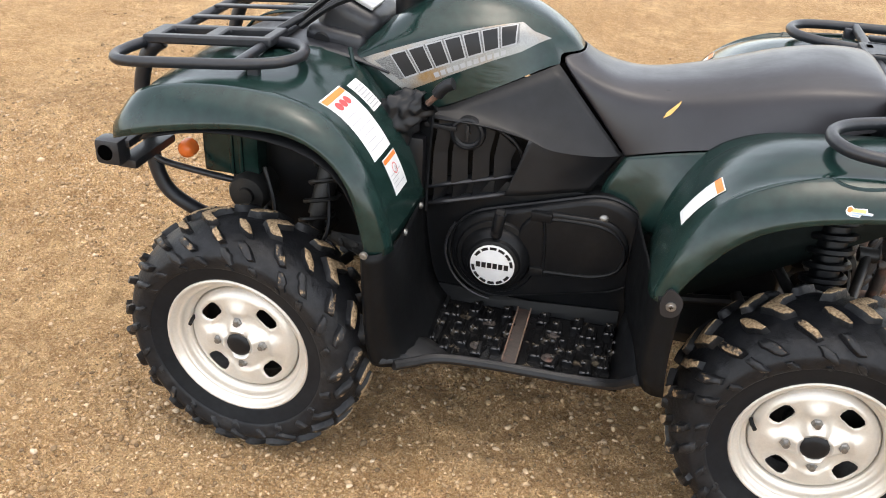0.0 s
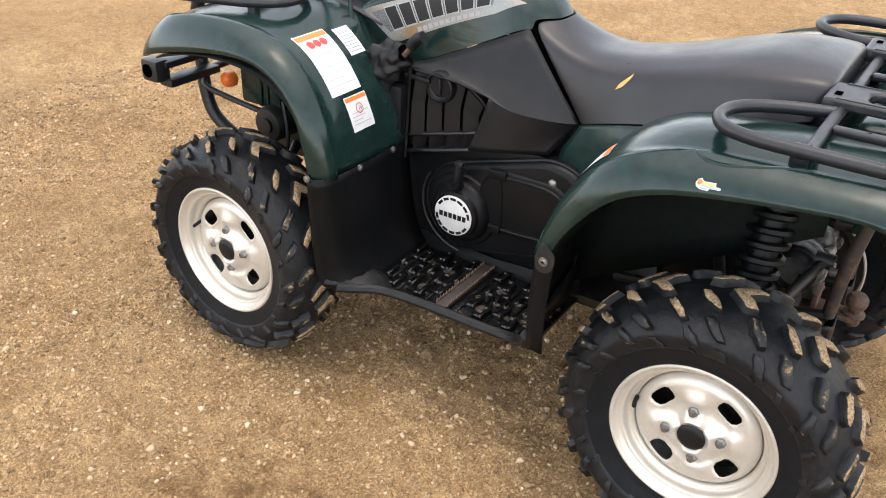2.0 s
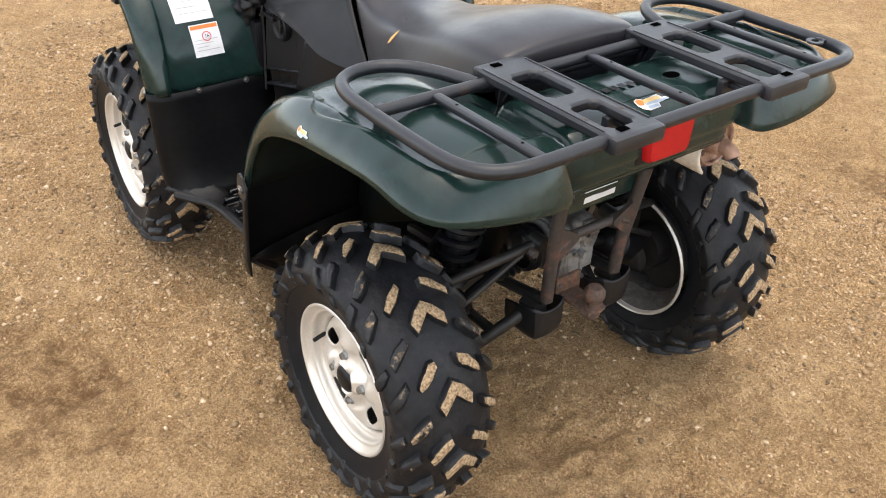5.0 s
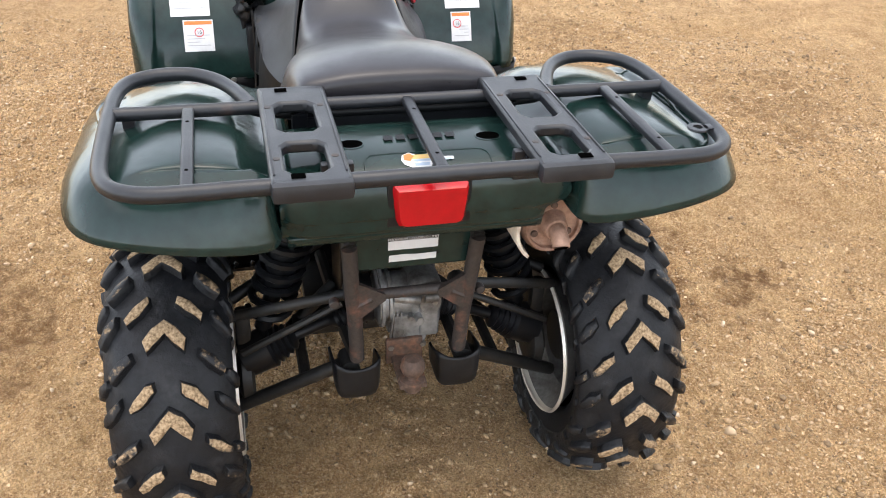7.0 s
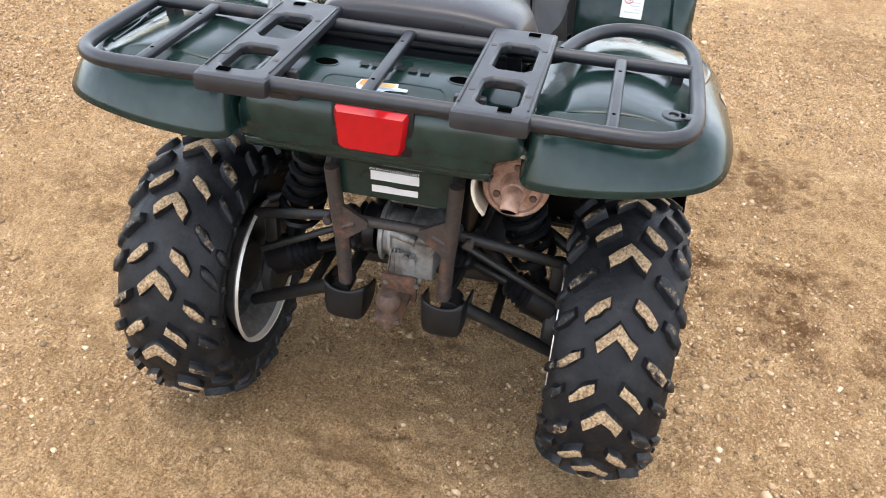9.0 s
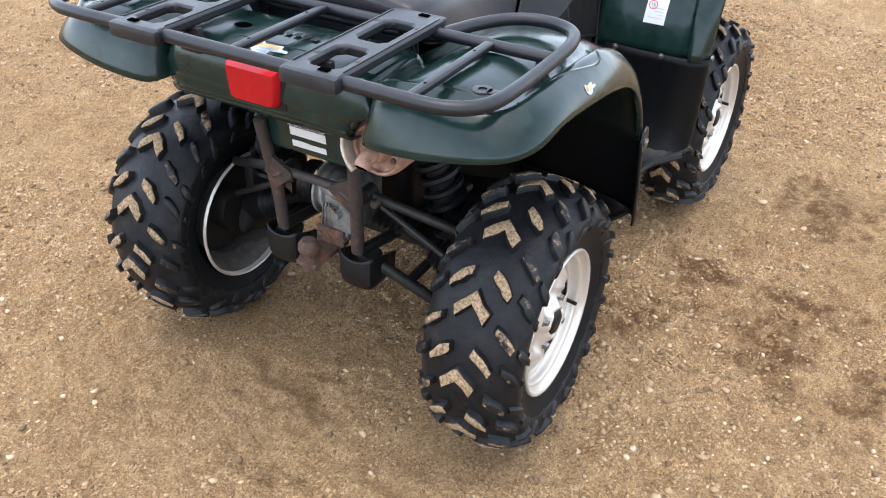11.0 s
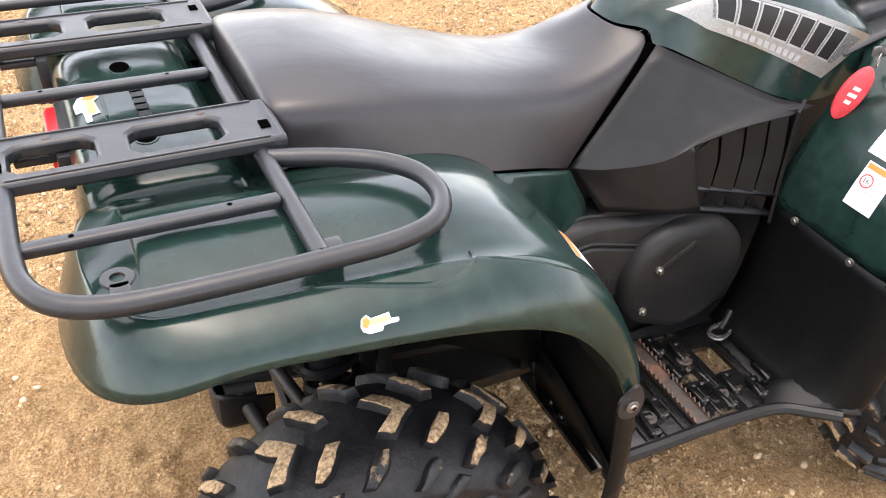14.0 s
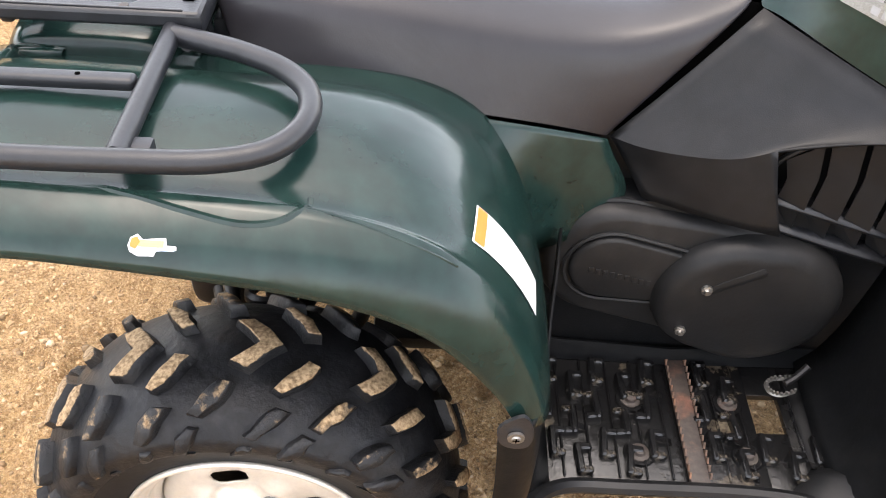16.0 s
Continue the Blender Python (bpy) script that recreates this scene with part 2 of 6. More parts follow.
# ---- building helpers ----
def part(name, bm, mat, parent, label="", smooth=True, angle=40):
    """Links a bmesh as one mesh object under parent."""
    bmesh.ops.recalc_face_normals(bm, faces=bm.faces)
    me = bpy.data.meshes.new(name)
    bm.to_mesh(me)
    bm.free()
    for mm in (mat if isinstance(mat, (list, tuple)) else [mat]):
        me.materials.append(mm)
    if smooth:
        me.shade_smooth()
        me.set_sharp_from_angle(angle=radians(angle))
    ob = new(name, me)
    ob.parent = parent
    if label:
        tagged(ob, label)
    return ob


def share(ob, m, parent):
    """A further piece that shares ob's mesh, at pose m."""
    o = new(ob.name.split(".")[0], ob.data)
    o.parent, o.matrix_basis = parent, m
    return o


def creased(bm, vs, columns, amount=0.75):
    """Sharpens the lines along given columns of a grid."""
    lay = bm.edges.layers.float.new("crease_edge")
    for c in columns:
        for i in range(len(vs) - 1):
            e = bm.edges.get((vs[i][c], vs[i + 1][c]))
            if e:
                e[lay] = amount


def thick(ob, t=0.004, sub=2, offset=0.0):
    if sub:
        s = ob.modifiers.new("round", "SUBSURF")
        s.levels = s.render_levels = sub
        s.boundary_smooth = "PRESERVE_CORNERS"
    s = ob.modifiers.new("thickness", "SOLIDIFY")
    s.thickness, s.offset = t, offset
    return ob


def box(bm, c, s, bevel=0.0, rot=None, seg=2):
    """A bevelled block: centre, size, turn."""
    t = bmesh.new()
    bmesh.ops.create_cube(t, size=1)
    bmesh.ops.scale(t, vec=s, verts=t.verts)
    if bevel:
        bmesh.ops.bevel(t, geom=t.edges[:], offset=bevel, segments=seg, affect="EDGES", profile=0.6)
    m = Matrix.Translation(c) @ (rot.to_matrix().to_4x4() if rot else Matrix())
    bmesh.ops.transform(t, matrix=m, verts=t.verts)
    merge(bm, t)


def merge(bm, t):
    me = bpy.data.meshes.new("tmp")
    t.to_mesh(me)
    t.free()
    bm.from_mesh(me)
    bpy.data.meshes.remove(me)


def smooth_path(pts, closed=False, step=6):
    """Catmull-Rom through the points."""
    p = [Vector(q) for q in pts]
    n = len(p)
    out = []
    for i in range(n if closed else n - 1):
        a, b, c, d = (p[(i + k) % n] if closed else p[min(max(i + k, 0), n - 1)] for k in (-1, 0, 1, 2))
        for j in range(step):
            t = j / step
            out.append(0.5 * ((2 * b) + (c - a) * t + (2 * a - 5 * b + 4 * c - d) * t * t + (3 * b - a - 3 * c + d) * t ** 3))
    if not closed:
        out.append(p[-1])
    return out


def tube(bm, pts, r, closed=False, seg=12, step=6, taper=None):
    """A round tube along a smooth path; step=1 keeps straight pieces."""
    path = smooth_path(pts, closed, step) if step > 1 else [Vector(q) for q in pts]
    n = len(path)
    rings = []
    up = None
    for i, q in enumerate(path):
        a = path[(i - 1) % n] if closed or i else path[0]
        b = path[(i + 1) % n] if closed or i < n - 1 else path[-1]
        d = (b - a).normalized()
        if up is None:
            up = Vector((0, 0, 1)) if abs(d.z) < 0.9 else Vector((1, 0, 0))
        side = d.cross(up).normalized()
        up = side.cross(d).normalized()
        rr = r if taper is None else r + (taper - r) * i / (n - 1)
        rings.append([bm.verts.new(q + rr * (math.cos(k * math.tau / seg) * side + math.sin(k * math.tau / seg) * up)) for k in range(seg)])
    for i in range(n if closed else n - 1):
        a, b = rings[i], rings[(i + 1) % n]
        for k in range(seg):
            bm.faces.new((a[k], a[(k + 1) % seg], b[(k + 1) % seg], b[k]))
    if not closed:
        bm.faces.new(rings[0])
        bm.faces.new(rings[-1][::-1])


def grid(bm, rows, close_rows=False):
    """A quad sheet through rows of points."""
    vs = [[bm.verts.new(q) for q in row] for row in rows]
    n = len(vs)
    for i in range(n if close_rows else n - 1):
        for j in range(len(vs[0]) - 1):
            a, b = vs[i], vs[(i + 1) % n]
            bm.faces.new((a[j], a[j + 1], b[j + 1], b[j]))
    return vs


def lathe(bm, prof, seg=48, axis="y", centre=(0, 0, 0), cap=False):
    """Turns a profile of (radius, along) about an axis through centre."""
    c = Vector(centre)
    rows = []
    for i in range(seg):
        a = i * math.tau / seg
        row = []
        for r, h in prof:
            ca, sa = r * math.cos(a), r * math.sin(a)
            row.append(c + Vector({"y": (ca, h, sa), "x": (h, ca, sa), "z": (ca, sa, h)}[axis]))
        rows.append(row)
    vs = grid(bm, rows, True)
    if cap:
        for j in (0, -1):
            if prof[j][0] > 1e-6:
                bm.faces.new([row[j] for row in vs])
    bmesh.ops.remove_doubles(bm, verts=bm.verts, dist=1e-6)


def prism(bm, poly, d):
    """A prism: a polygon of 3D points pushed along d."""
    d = Vector(d)
    a = [bm.verts.new(Vector(q)) for q in poly]
    b = [bm.verts.new(Vector(q) + d) for q in poly]
    n = len(a)
    bm.faces.new(a[::-1])
    bm.faces.new(b)
    for i in range(n):
        bm.faces.new((a[i], a[(i + 1) % n], b[(i + 1) % n], b[i]))


def mir(p, s):
    return (p[0], p[1] * s, p[2])


def drape(name, polys, mat, parent, target, corner, ux, uy, way, off=0.0012, cuts=3, label=""):
    """A thin sticker: flat shapes in the plane corner + a*ux + b*uy, laid along `way` on the target's surface."""
    dg = bpy.context.evaluated_depsgraph_get()
    te = target.evaluated_get(dg)
    corner, ux, uy, way = Vector(corner), Vector(ux), Vector(uy), Vector(way).normalized()
    bm = bmesh.new()
    for poly in polys:
        bm.faces.new([bm.verts.new((a, b, 0)) for a, b in poly])
    bmesh.ops.triangulate(bm, faces=bm.faces)
    if cuts:
        bmesh.ops.subdivide_edges(bm, edges=bm.edges[:], cuts=cuts, use_grid_fill=True)
    for v in bm.verts:
        q = corner + v.co.x * ux + v.co.y * uy
        hit, place, normal, _ = te.ray_cast(q - way * 0.15, way, distance=0.4)
        v.co = (place if hit else q) - way * off
    return part(name, bm, mat, parent, label, smooth=True)


def rect(x0, y0, x1, y1, lean=0.0):
    return [(x0, y0), (x1, y0), (x1 + lean * (y1 - y0), y1), (x0 + lean * (y1 - y0), y1)]

# ---- ground ----
def dirt_material():
    m = bpy.data.materials.new("packed_dirt")
    m.use_nodes = True
    nt = m.node_tree
    b = nt.nodes["Principled BSDF"]
    b.inputs["Roughness"].default_value = 0.95
    b.inputs["Specular IOR Level"].default_value = 0.15
    tc = nt.nodes.new("ShaderNodeTexCoord")

    def nz(scale, det=8, ro=0.6, dist=0.0):
        n = nt.nodes.new("ShaderNodeTexNoise")
        for k, val in (("Scale", scale), ("Detail", det), ("Roughness", ro), ("Distortion", dist)):
            n.inputs[k].default_value = val
        nt.links.new(tc.outputs["Object"], n.inputs["Vector"])
        return n.outputs["Fac"]

    def ramp(src, lo, hi, a=0.0, c=1.0):
        r = nt.nodes.new("ShaderNodeMapRange")
        for k, val in zip(("From Min", "From Max", "To Min", "To Max"), (lo, hi, a, c)):
            r.inputs[k].default_value = val
        nt.links.new(src, r.inputs["Value"])
        return r.outputs[0]

    def mix(fac, a, c, mode="MIX"):
        x = nt.nodes.new("ShaderNodeMix")
        x.data_type, x.blend_type = "RGBA", mode
        for i, val in ((0, fac), (6, a), (7, c)):
            if isinstance(val, (tuple, float)):
                x.inputs[i].default_value = val
            else:
                nt.links.new(val, x.inputs[i])
        return x.outputs[2]

    # pale dust, browner compacted earth, stains, then clods and grains
    col = mix(ramp(nz(0.8, 8, 0.65), 0.38, 0.60), (0.47, 0.285, 0.135, 1), (0.70, 0.475, 0.262, 1))
    col = mix(ramp(nz(5, 8, 0.7, 0.4), 0.42, 0.64, 0.0, 0.75), col, (0.36, 0.210, 0.102, 1))
    col = mix(ramp(nz(2.3, 7, 0.7, 1.2), 0.50, 0.64, 0.0, 0.6), col, (0.345, 0.198, 0.096, 1))
    col = mix(ramp(nz(1.6, 8, 0.72, 0.8), 0.52, 0.66, 0.0, 0.55), col, (0.76, 0.54, 0.325, 1))
    stain = nt.nodes.new("ShaderNodeMath")
    stain.operation = "MULTIPLY"
    nt.links.new(ramp(nz(1.7, 5, 0.65, 0.6), 0.56, 0.72, 0.0, 0.55), stain.inputs[0])
    nt.links.new(ramp(nz(14, 6, 0.7), 0.36, 0.58), stain.inputs[1])
    col = mix(stain.outputs[0], col, (0.23, 0.130, 0.065, 1))
    col = mix(ramp(nz(18, 8, 0.8, 0.5), 0.51, 0.60, 0.0, 0.6), col, (0.29, 0.168, 0.082, 1))
    col = mix(ramp(nz(24, 8, 0.8, 0.9), 0.53, 0.61, 0.0, 0.6), col, (0.80, 0.56, 0.33, 1))
    col = mix(ramp(nz(9, 8, 0.78, 0.6), 0.47, 0.62, 0.0, 0.55), col, (0.31, 0.178, 0.083, 1))
    col = mix(ramp(nz(38, 6, 0.75), 0.47, 0.60, 0.0, 0.5), col, (0.29, 0.168, 0.082, 1))
    col = mix(ramp(nz(75, 5, 0.75), 0.49, 0.61, 0.0, 0.5), col, (0.71, 0.480, 0.265, 1))
    col = mix(ramp(nz(170, 4, 0.8), 0.49, 0.57, 0.0, 0.62), col, (0.16, 0.090, 0.044, 1))
    col = mix(ramp(nz(150, 4, 0.8, 1.0), 0.53, 0.60, 0.0, 0.62), col, (0.82, 0.62, 0.40, 1))
    att = nt.nodes.new("ShaderNodeAttribute")
    att.attribute_name = "damp"
    wet = nt.nodes.new("ShaderNodeMath")
    wet.operation = "MULTIPLY"
    nt.links.new(att.outputs["Fac"], wet.inputs[0])
    nt.links.new(ramp(nz(30, 7, 0.8), 0.40, 0.54, 0.12, 0.95), wet.inputs[1])
    col = mix(wet.outputs[0], col, (0.15, 0.078, 0.036, 1))
    col = mix(ramp(nz(420, 3, 0.7), 0.54, 0.64, 0.0, 0.3), col, (0.21, 0.130, 0.072, 1))
    col = mix(1.0, col, (1.075, 1.06, 1.00, 1), "MULTIPLY")
    nt.links.new(col, b.inputs["Base Color"])
    h1 = nt.nodes.new("ShaderNodeBump")
    h1.inputs["Strength"].default_value, h1.inputs["Distance"].default_value = 1.0, 0.042
    nt.links.new(nz(30, 8, 0.68), h1.inputs["Height"])
    h2 = nt.nodes.new("ShaderNodeBump")
    h2.inputs["Strength"].default_value, h2.inputs["Distance"].default_value = 1.0, 0.016
    nt.links.new(nz(130, 5, 0.72), h2.inputs["Height"])
    nt.links.new(h1.outputs[0], h2.inputs["Normal"])
    nt.links.new(h2.outputs[0], b.inputs["Normal"])
    return m


DIRT = dirt_material()
rng = np.random.default_rng(7)


def value_noise(x, y, scale, seed):
    """Smooth noise on a lattice, -1 to 1."""
    r = np.random.default_rng(seed)
    table = r.uniform(-1, 1, (257, 257))
    gx, gy = x * scale + 1000.3, y * scale + 1000.7
    ix, iy = np.floor(gx).astype(int), np.floor(gy).astype(int)
    fx, fy = gx - ix, gy - iy
    fx, fy = fx * fx * (3 - 2 * fx), fy * fy * (3 - 2 * fy)
    a, b2 = table[ix % 256, iy % 256], table[(ix + 1) % 256, iy % 256]
    c, d = table[ix % 256, (iy + 1) % 256], table[(ix + 1) % 256, (iy + 1) % 256]
    return (a * (1 - fx) + b2 * fx) * (1 - fy) + (c * (1 - fx) + d * fx) * fy


def ground_height(x, y):
    h = 0.012 * value_noise(x, y, 1.3, 1) + 0.008 * value_noise(x, y, 4.0, 2) + 0.008 * value_noise(x, y, 12.0, 3)
    clod = value_noise(x, y, 26.0, 4)
    h = h + 0.0095 * clod + 0.008 * np.clip(value_noise(x, y, 44.0, 5), -0.2, 1) + 0.0025 * value_noise(x, y, 70.0, 6)
    pad = np.ones_like(x)
    for cx, cy in ((0, 0.40), (0, -0.40), (1.275, 0.45), (1.275, -0.45)):
        pad = np.minimum(pad, np.clip((np.hypot(x - cx, y - cy) - 0.12) / 0.25, 0.15, 1))
    return h * pad


near = np.arange(-2.5, 2.5001, 0.010)
far = np.array([2.53, 2.56, 2.6, 2.65, 2.7, 2.8, 2.9, 3.0, 3.1, 3.2, 3.3, 3.4, 3.5, 3.6, 3.7, 3.8, 3.9, 4.0, 4.2, 4.4, 4.8, 5.5, 6.5, 8, 10, 14, 20, 32, 60, 120, 300, 900, 2500])
axis_line = np.concatenate([-far[::-1], near, far])
gx, gy = np.meshgrid(axis_line + 0.6, axis_line, indexing="ij")
gz = ground_height(gx, gy)
n_ax = len(axis_line)
idx = np.arange(n_ax * n_ax).reshape(n_ax, n_ax)
quads = np.stack([idx[:-1, :-1], idx[1:, :-1], idx[1:, 1:], idx[:-1, 1:]], -1).reshape(-1, 4)
gme = bpy.data.meshes.new("ground")
gme.from_pydata(np.stack([gx, gy, gz], -1).reshape(-1, 3), [], quads.tolist())
# damp, darker patches with ragged edges: place, radius, depth
DAMP = ((.75, .99, .20, .8), (.64, .90, .12, .8), (.88, 1.05, .14, .7), (.72, 1.20, .10, .7), (.71, -.90, .17, 1), (.53, -.97, .14, 1), (.87, -.69, .12, 1),
                          (.46, -1.20, .14, 1), (.48, -.60, .09, 1), (1.41, -.98, .15, .9), (2.3, -.34, .30, .3), (2.2, .57, .28, .25), (3.0, -.12, .40, .35), (2.9, -1.5, .4, .5),
                          (-.9, 1.0, .10, .7), (.1, -1.9, .2, .6), (1.9, -2.2, .35, .6))
damp = np.zeros_like(gx)
for cx, cy, rad, deep in DAMP:
    edge = 1.15 - np.hypot(gx - cx, gy - cy) / rad + 0.9 * value_noise(gx, gy, 7, 21) + 0.8 * value_noise(gx, gy, 18, 22) + 0.6 * value_noise(gx, gy, 40, 23)
    damp = np.maximum(damp, deep * np.clip(edge, 0, 1))
at = gme.attributes.new("damp", "FLOAT", "POINT")
at.data.foreach_set("value", damp.ravel().astype(np.float32))
gme.materials.append(DIRT)
gme.shade_smooth()
ground = tagged(new("ground", gme), "dry tan packed dirt yard with darker damp patches and grit", "ground", kind="structure")

# loose stones on the dirt
def stone_material(name, stops):
    m = bpy.data.materials.new(name)
    m.use_nodes = True
    nt = m.node_tree
    b = nt.nodes["Principled BSDF"]
    b.inputs["Roughness"].default_value = 0.9
    g = nt.nodes.new("ShaderNodeNewGeometry")
    r = nt.nodes.new("ShaderNodeValToRGB")
    for k, (at, c) in enumerate(stops):
        e = r.color_ramp.elements[k] if k < 2 else r.color_ramp.elements.new(at)
        e.position, e.color = at, (*c, 1)
    nt.links.new(g.outputs["Random Per Island"], r.inputs[0])
    nt.links.new(r.outputs[0], b.inputs["Base Color"])
    return m


PEBBLE = stone_material("gravel_stones", [(0.0, (0.14, 0.090, 0.048)), (0.3, (0.25, 0.160, 0.082)), (0.75, (0.37, 0.250, 0.138)), (0.93, (0.48, 0.350, 0.225)), (1.0, (0.56, 0.43, 0.30))])
GRIT = stone_material("dirt_grit", [(0.0, (0.11, 0.064, 0.030)), (0.35, (0.26, 0.162, 0.080)), (0.85, (0.42, 0.285, 0.158)), (1.0, (0.54, 0.395, 0.25))])


def stones(count, lo, hi, power, reach, name, label, tiny=False):
    t = bmesh.new()
    if tiny:
        bmesh.ops.create_cone(t, cap_ends=False, segments=4, radius1=1.15, radius2=0, depth=1.5)
        bmesh.ops.triangulate(t, faces=t.faces)
    else:
        bmesh.ops.create_icosphere(t, subdivisions=1, radius=1)
    base = np.array([v.co[:] for v in t.verts])
    tris = np.array([[v.index for v in f.verts] for f in t.faces])
    t.free()
    px, py = rng.uniform(-reach, reach, count) + 0.5, rng.uniform(-reach, reach, count)
    keep = value_noise(px, py, 1.2, 9) + 0.5 * value_noise(px, py, 4, 10) + rng.uniform(-0.6, 0.6, count) > -0.05
    for cx, cy, rad, deep in DAMP:
        if deep > .5:
            keep &= (np.hypot(px - cx, py - cy) > rad) | (rng.uniform(0, 1, count) < .45)
    px, py = px[keep], py[keep]
    n = len(px)
    size = lo + (hi - lo) * rng.uniform(0, 1, n) ** power
    sc = size[:, None] * rng.uniform(0.55, 1.30, (n, 3)) * np.array([1, 1, 0.72])
    a = rng.uniform(0, math.tau, n)
    v = base[None] * (1 + rng.uniform(-0.42, 0.30, (n, len(base), 1))) * sc[:, None]
    x = v[..., 0] * np.cos(a)[:, None] - v[..., 1] * np.sin(a)[:, None] + px[:, None]
    y = v[..., 0] * np.sin(a)[:, None] + v[..., 1] * np.cos(a)[:, None] + py[:, None]
    z = v[..., 2] + (ground_height(px, py) + size * 0.20)[:, None]
    co = np.stack([x, y, z], -1).reshape(-1, 3)
    f = (tris[None] + (np.arange(n) * len(base))[:, None, None]).reshape(-1, 3)
    me = bpy.data.meshes.new(name)
    me.vertices.add(len(co))
    me.vertices.foreach_set("co", co.ravel())
    me.loops.add(f.size)
    me.loops.foreach_set("vertex_index", f.ravel())
    me.polygons.add(len(f))
    me.polygons.foreach_set("loop_start", np.arange(0, f.size, 3))
    me.update(calc_edges=True)
    me.materials.append(GRIT if tiny else PEBBLE)
    return tagged(new(name, me), label, "gravel", kind="stuff")


stones(360000, 0.0016, 0.0062, 1.9, 2.7, "grit", "fine tan grit strewn over the dirt", True)
stones(90000, 0.0028, 0.0105, 2.4, 3.0, "gravel", "small tan gravel scattered over the dirt")
stones(2000, 0.007, 0.016, 2.8, 3.4, "loose_stones", "rounded tan stones lying on the dirt")

# ---- the vehicle: x forward, y to its left, origin on the ground below the rear axle ----
atv = tagged(new("quad_bike"), "dark green quad bike with black racks and muddy tyres on dirt", "quad bike")


# wheels
def tyre_profile(half, r_top, bead):
    """Cross-section of a tyre, from the outer bead over the tread to the inner bead: (radius, along)."""
    side = [(bead, half * 0.66), (bead + 0.011, half * 0.745), (0.184, half * 0.772), (0.198, half * 0.815), (0.2125, half * 0.862), (0.2155, half * 0.870), (0.2175, half * 0.892), (0.224, half * 0.918), (0.245, half * 0.950),
            (r_top - 0.040, half * 0.90), (r_top - 0.022, half * 0.74), (r_top - 0.010, half * 0.52), (r_top - 0.003, half * 0.26), (r_top, 0)]
    return side + [(r, -h) for r, h in side[-2::-1]]


def tyre_mesh(half, r_top, seed, bead):
    rr = random.Random(seed)
    bm = bmesh.new()
    prof = [(q.x, q.y) for q in smooth_path([(r, h, 0) for r, h in tyre_profile(half, r_top, bead)], False, 3)]
    lathe(bm, prof, 96)
    for f in bm.faces:
        c = f.calc_center_median()
        f.material_index = 1 if math.hypot(c.x, c.z) < 0.2165 else 0
        f.smooth = True
    body, bm = bm, bmesh.new()
    mud_layer = bm.verts.layers.float.new("mud")
    # the tread's arc length across, from the middle
    mid = len(prof) // 2
    arc = [0.0]
    for k in range(mid, 0, -1):
        arc.append(arc[-1] + math.dist(prof[k], prof[k - 1]))

    def place(w, ang, lift):
        """A point on the tread: w across, ang round, lift off the surface."""
        s, a = (1 if w >= 0 else -1), abs(w)
        k = 0
        while k < mid - 1 and arc[k + 1] < a:
            k += 1
        f = (a - arc[k]) / (arc[k + 1] - arc[k])
        p, q = prof[mid - k], prof[mid - k - 1]
        r, h = p[0] + (q[0] - p[0]) * f, p[1] + (q[1] - p[1]) * f
        d = Vector((q[0] - p[0], q[1] - p[1]))
        n = Vector((d.y, -d.x)).normalized()
        if n.x < 0 and abs(d.y) > abs(d.x):
            n = -n
        if n.y < -0.01 or (n.x < 0):
            n = Vector((abs(n.x), abs(n.y)))
        r, h = r + n.x * lift, (h + n.y * lift) * s
        return Vector((r * math.sin(ang), h, r * math.cos(ang)))

    def lug(poly, lift, mud):
        """A rubber block: its outline (across in metres, round in degrees), narrower at the worn, rounded top."""
        p = [Vector(q) for q in poly]
        waist = rr.uniform(0.02, 0.10)
        mid = [p[0].lerp(p[1], .5), p[1].lerp(p[2], .5), p[3].lerp(p[4], .5), p[4].lerp(p[5], .5)]
        p = [p[0].lerp(p[5], .15), mid[0].lerp(mid[3], waist), p[1], mid[1].lerp(mid[2], waist), p[2].lerp(p[3], .15),
             p[3].lerp(p[2], .12), mid[2].lerp(mid[1], waist), p[4], mid[3].lerp(mid[0], waist), p[5].lerp(p[0], .12)]
        poly = [(q.x + rr.uniform(-0.0016, 0.0016), q.y + rr.uniform(-0.40, 0.40)) for q in p]
        cx = sum(p[0] for p in poly) / len(poly)
        cy = sum(p[1] for p in poly) / len(poly)
        j = rr.uniform(-0.0012, 0.0012)

        def level(k, q, up, cover):
            """The outline drawn in: k along the long way, q towards the block's own middle line."""
            out = []
            for i, (x, y) in enumerate(poly):
                ox, oy = poly[len(poly) - 1 - i]
                mx, my = (x + ox) / 2, (y + oy) / 2
                x, y = mx + (x - mx) * q, my + (y - my) * q
                v = bm.verts.new(place(cx + (x - cx) * k, radians(cy + (y - cy) * k), up + rr.uniform(-0.0008, 0.0008)))
                v[mud_layer] = cover * mud
                out.append(v)
            return out

        rings = [level(1.14, 1.35, -0.004, 0), level(1.05, 1.14, lift * 0.5, 0), level(1.01, 1.04, lift * 0.86 + j, 0.46), level(0.96, 0.90, lift + j, 1.0)]
        n = len(poly)
        for a, b in zip(rings, rings[1:]):
            for k in range(n):
                bm.faces.new((a[k], a[(k + 1) % n], b[(k + 1) % n], b[k]))
        top = rings[-1]
        for ids in ((0, 1, 8, 9), (1, 2, 7, 8), (2, 3, 6, 7), (3, 4, 5, 6)):
            bm.faces.new([top[k] for k in ids])

    k_w = half / 0.118
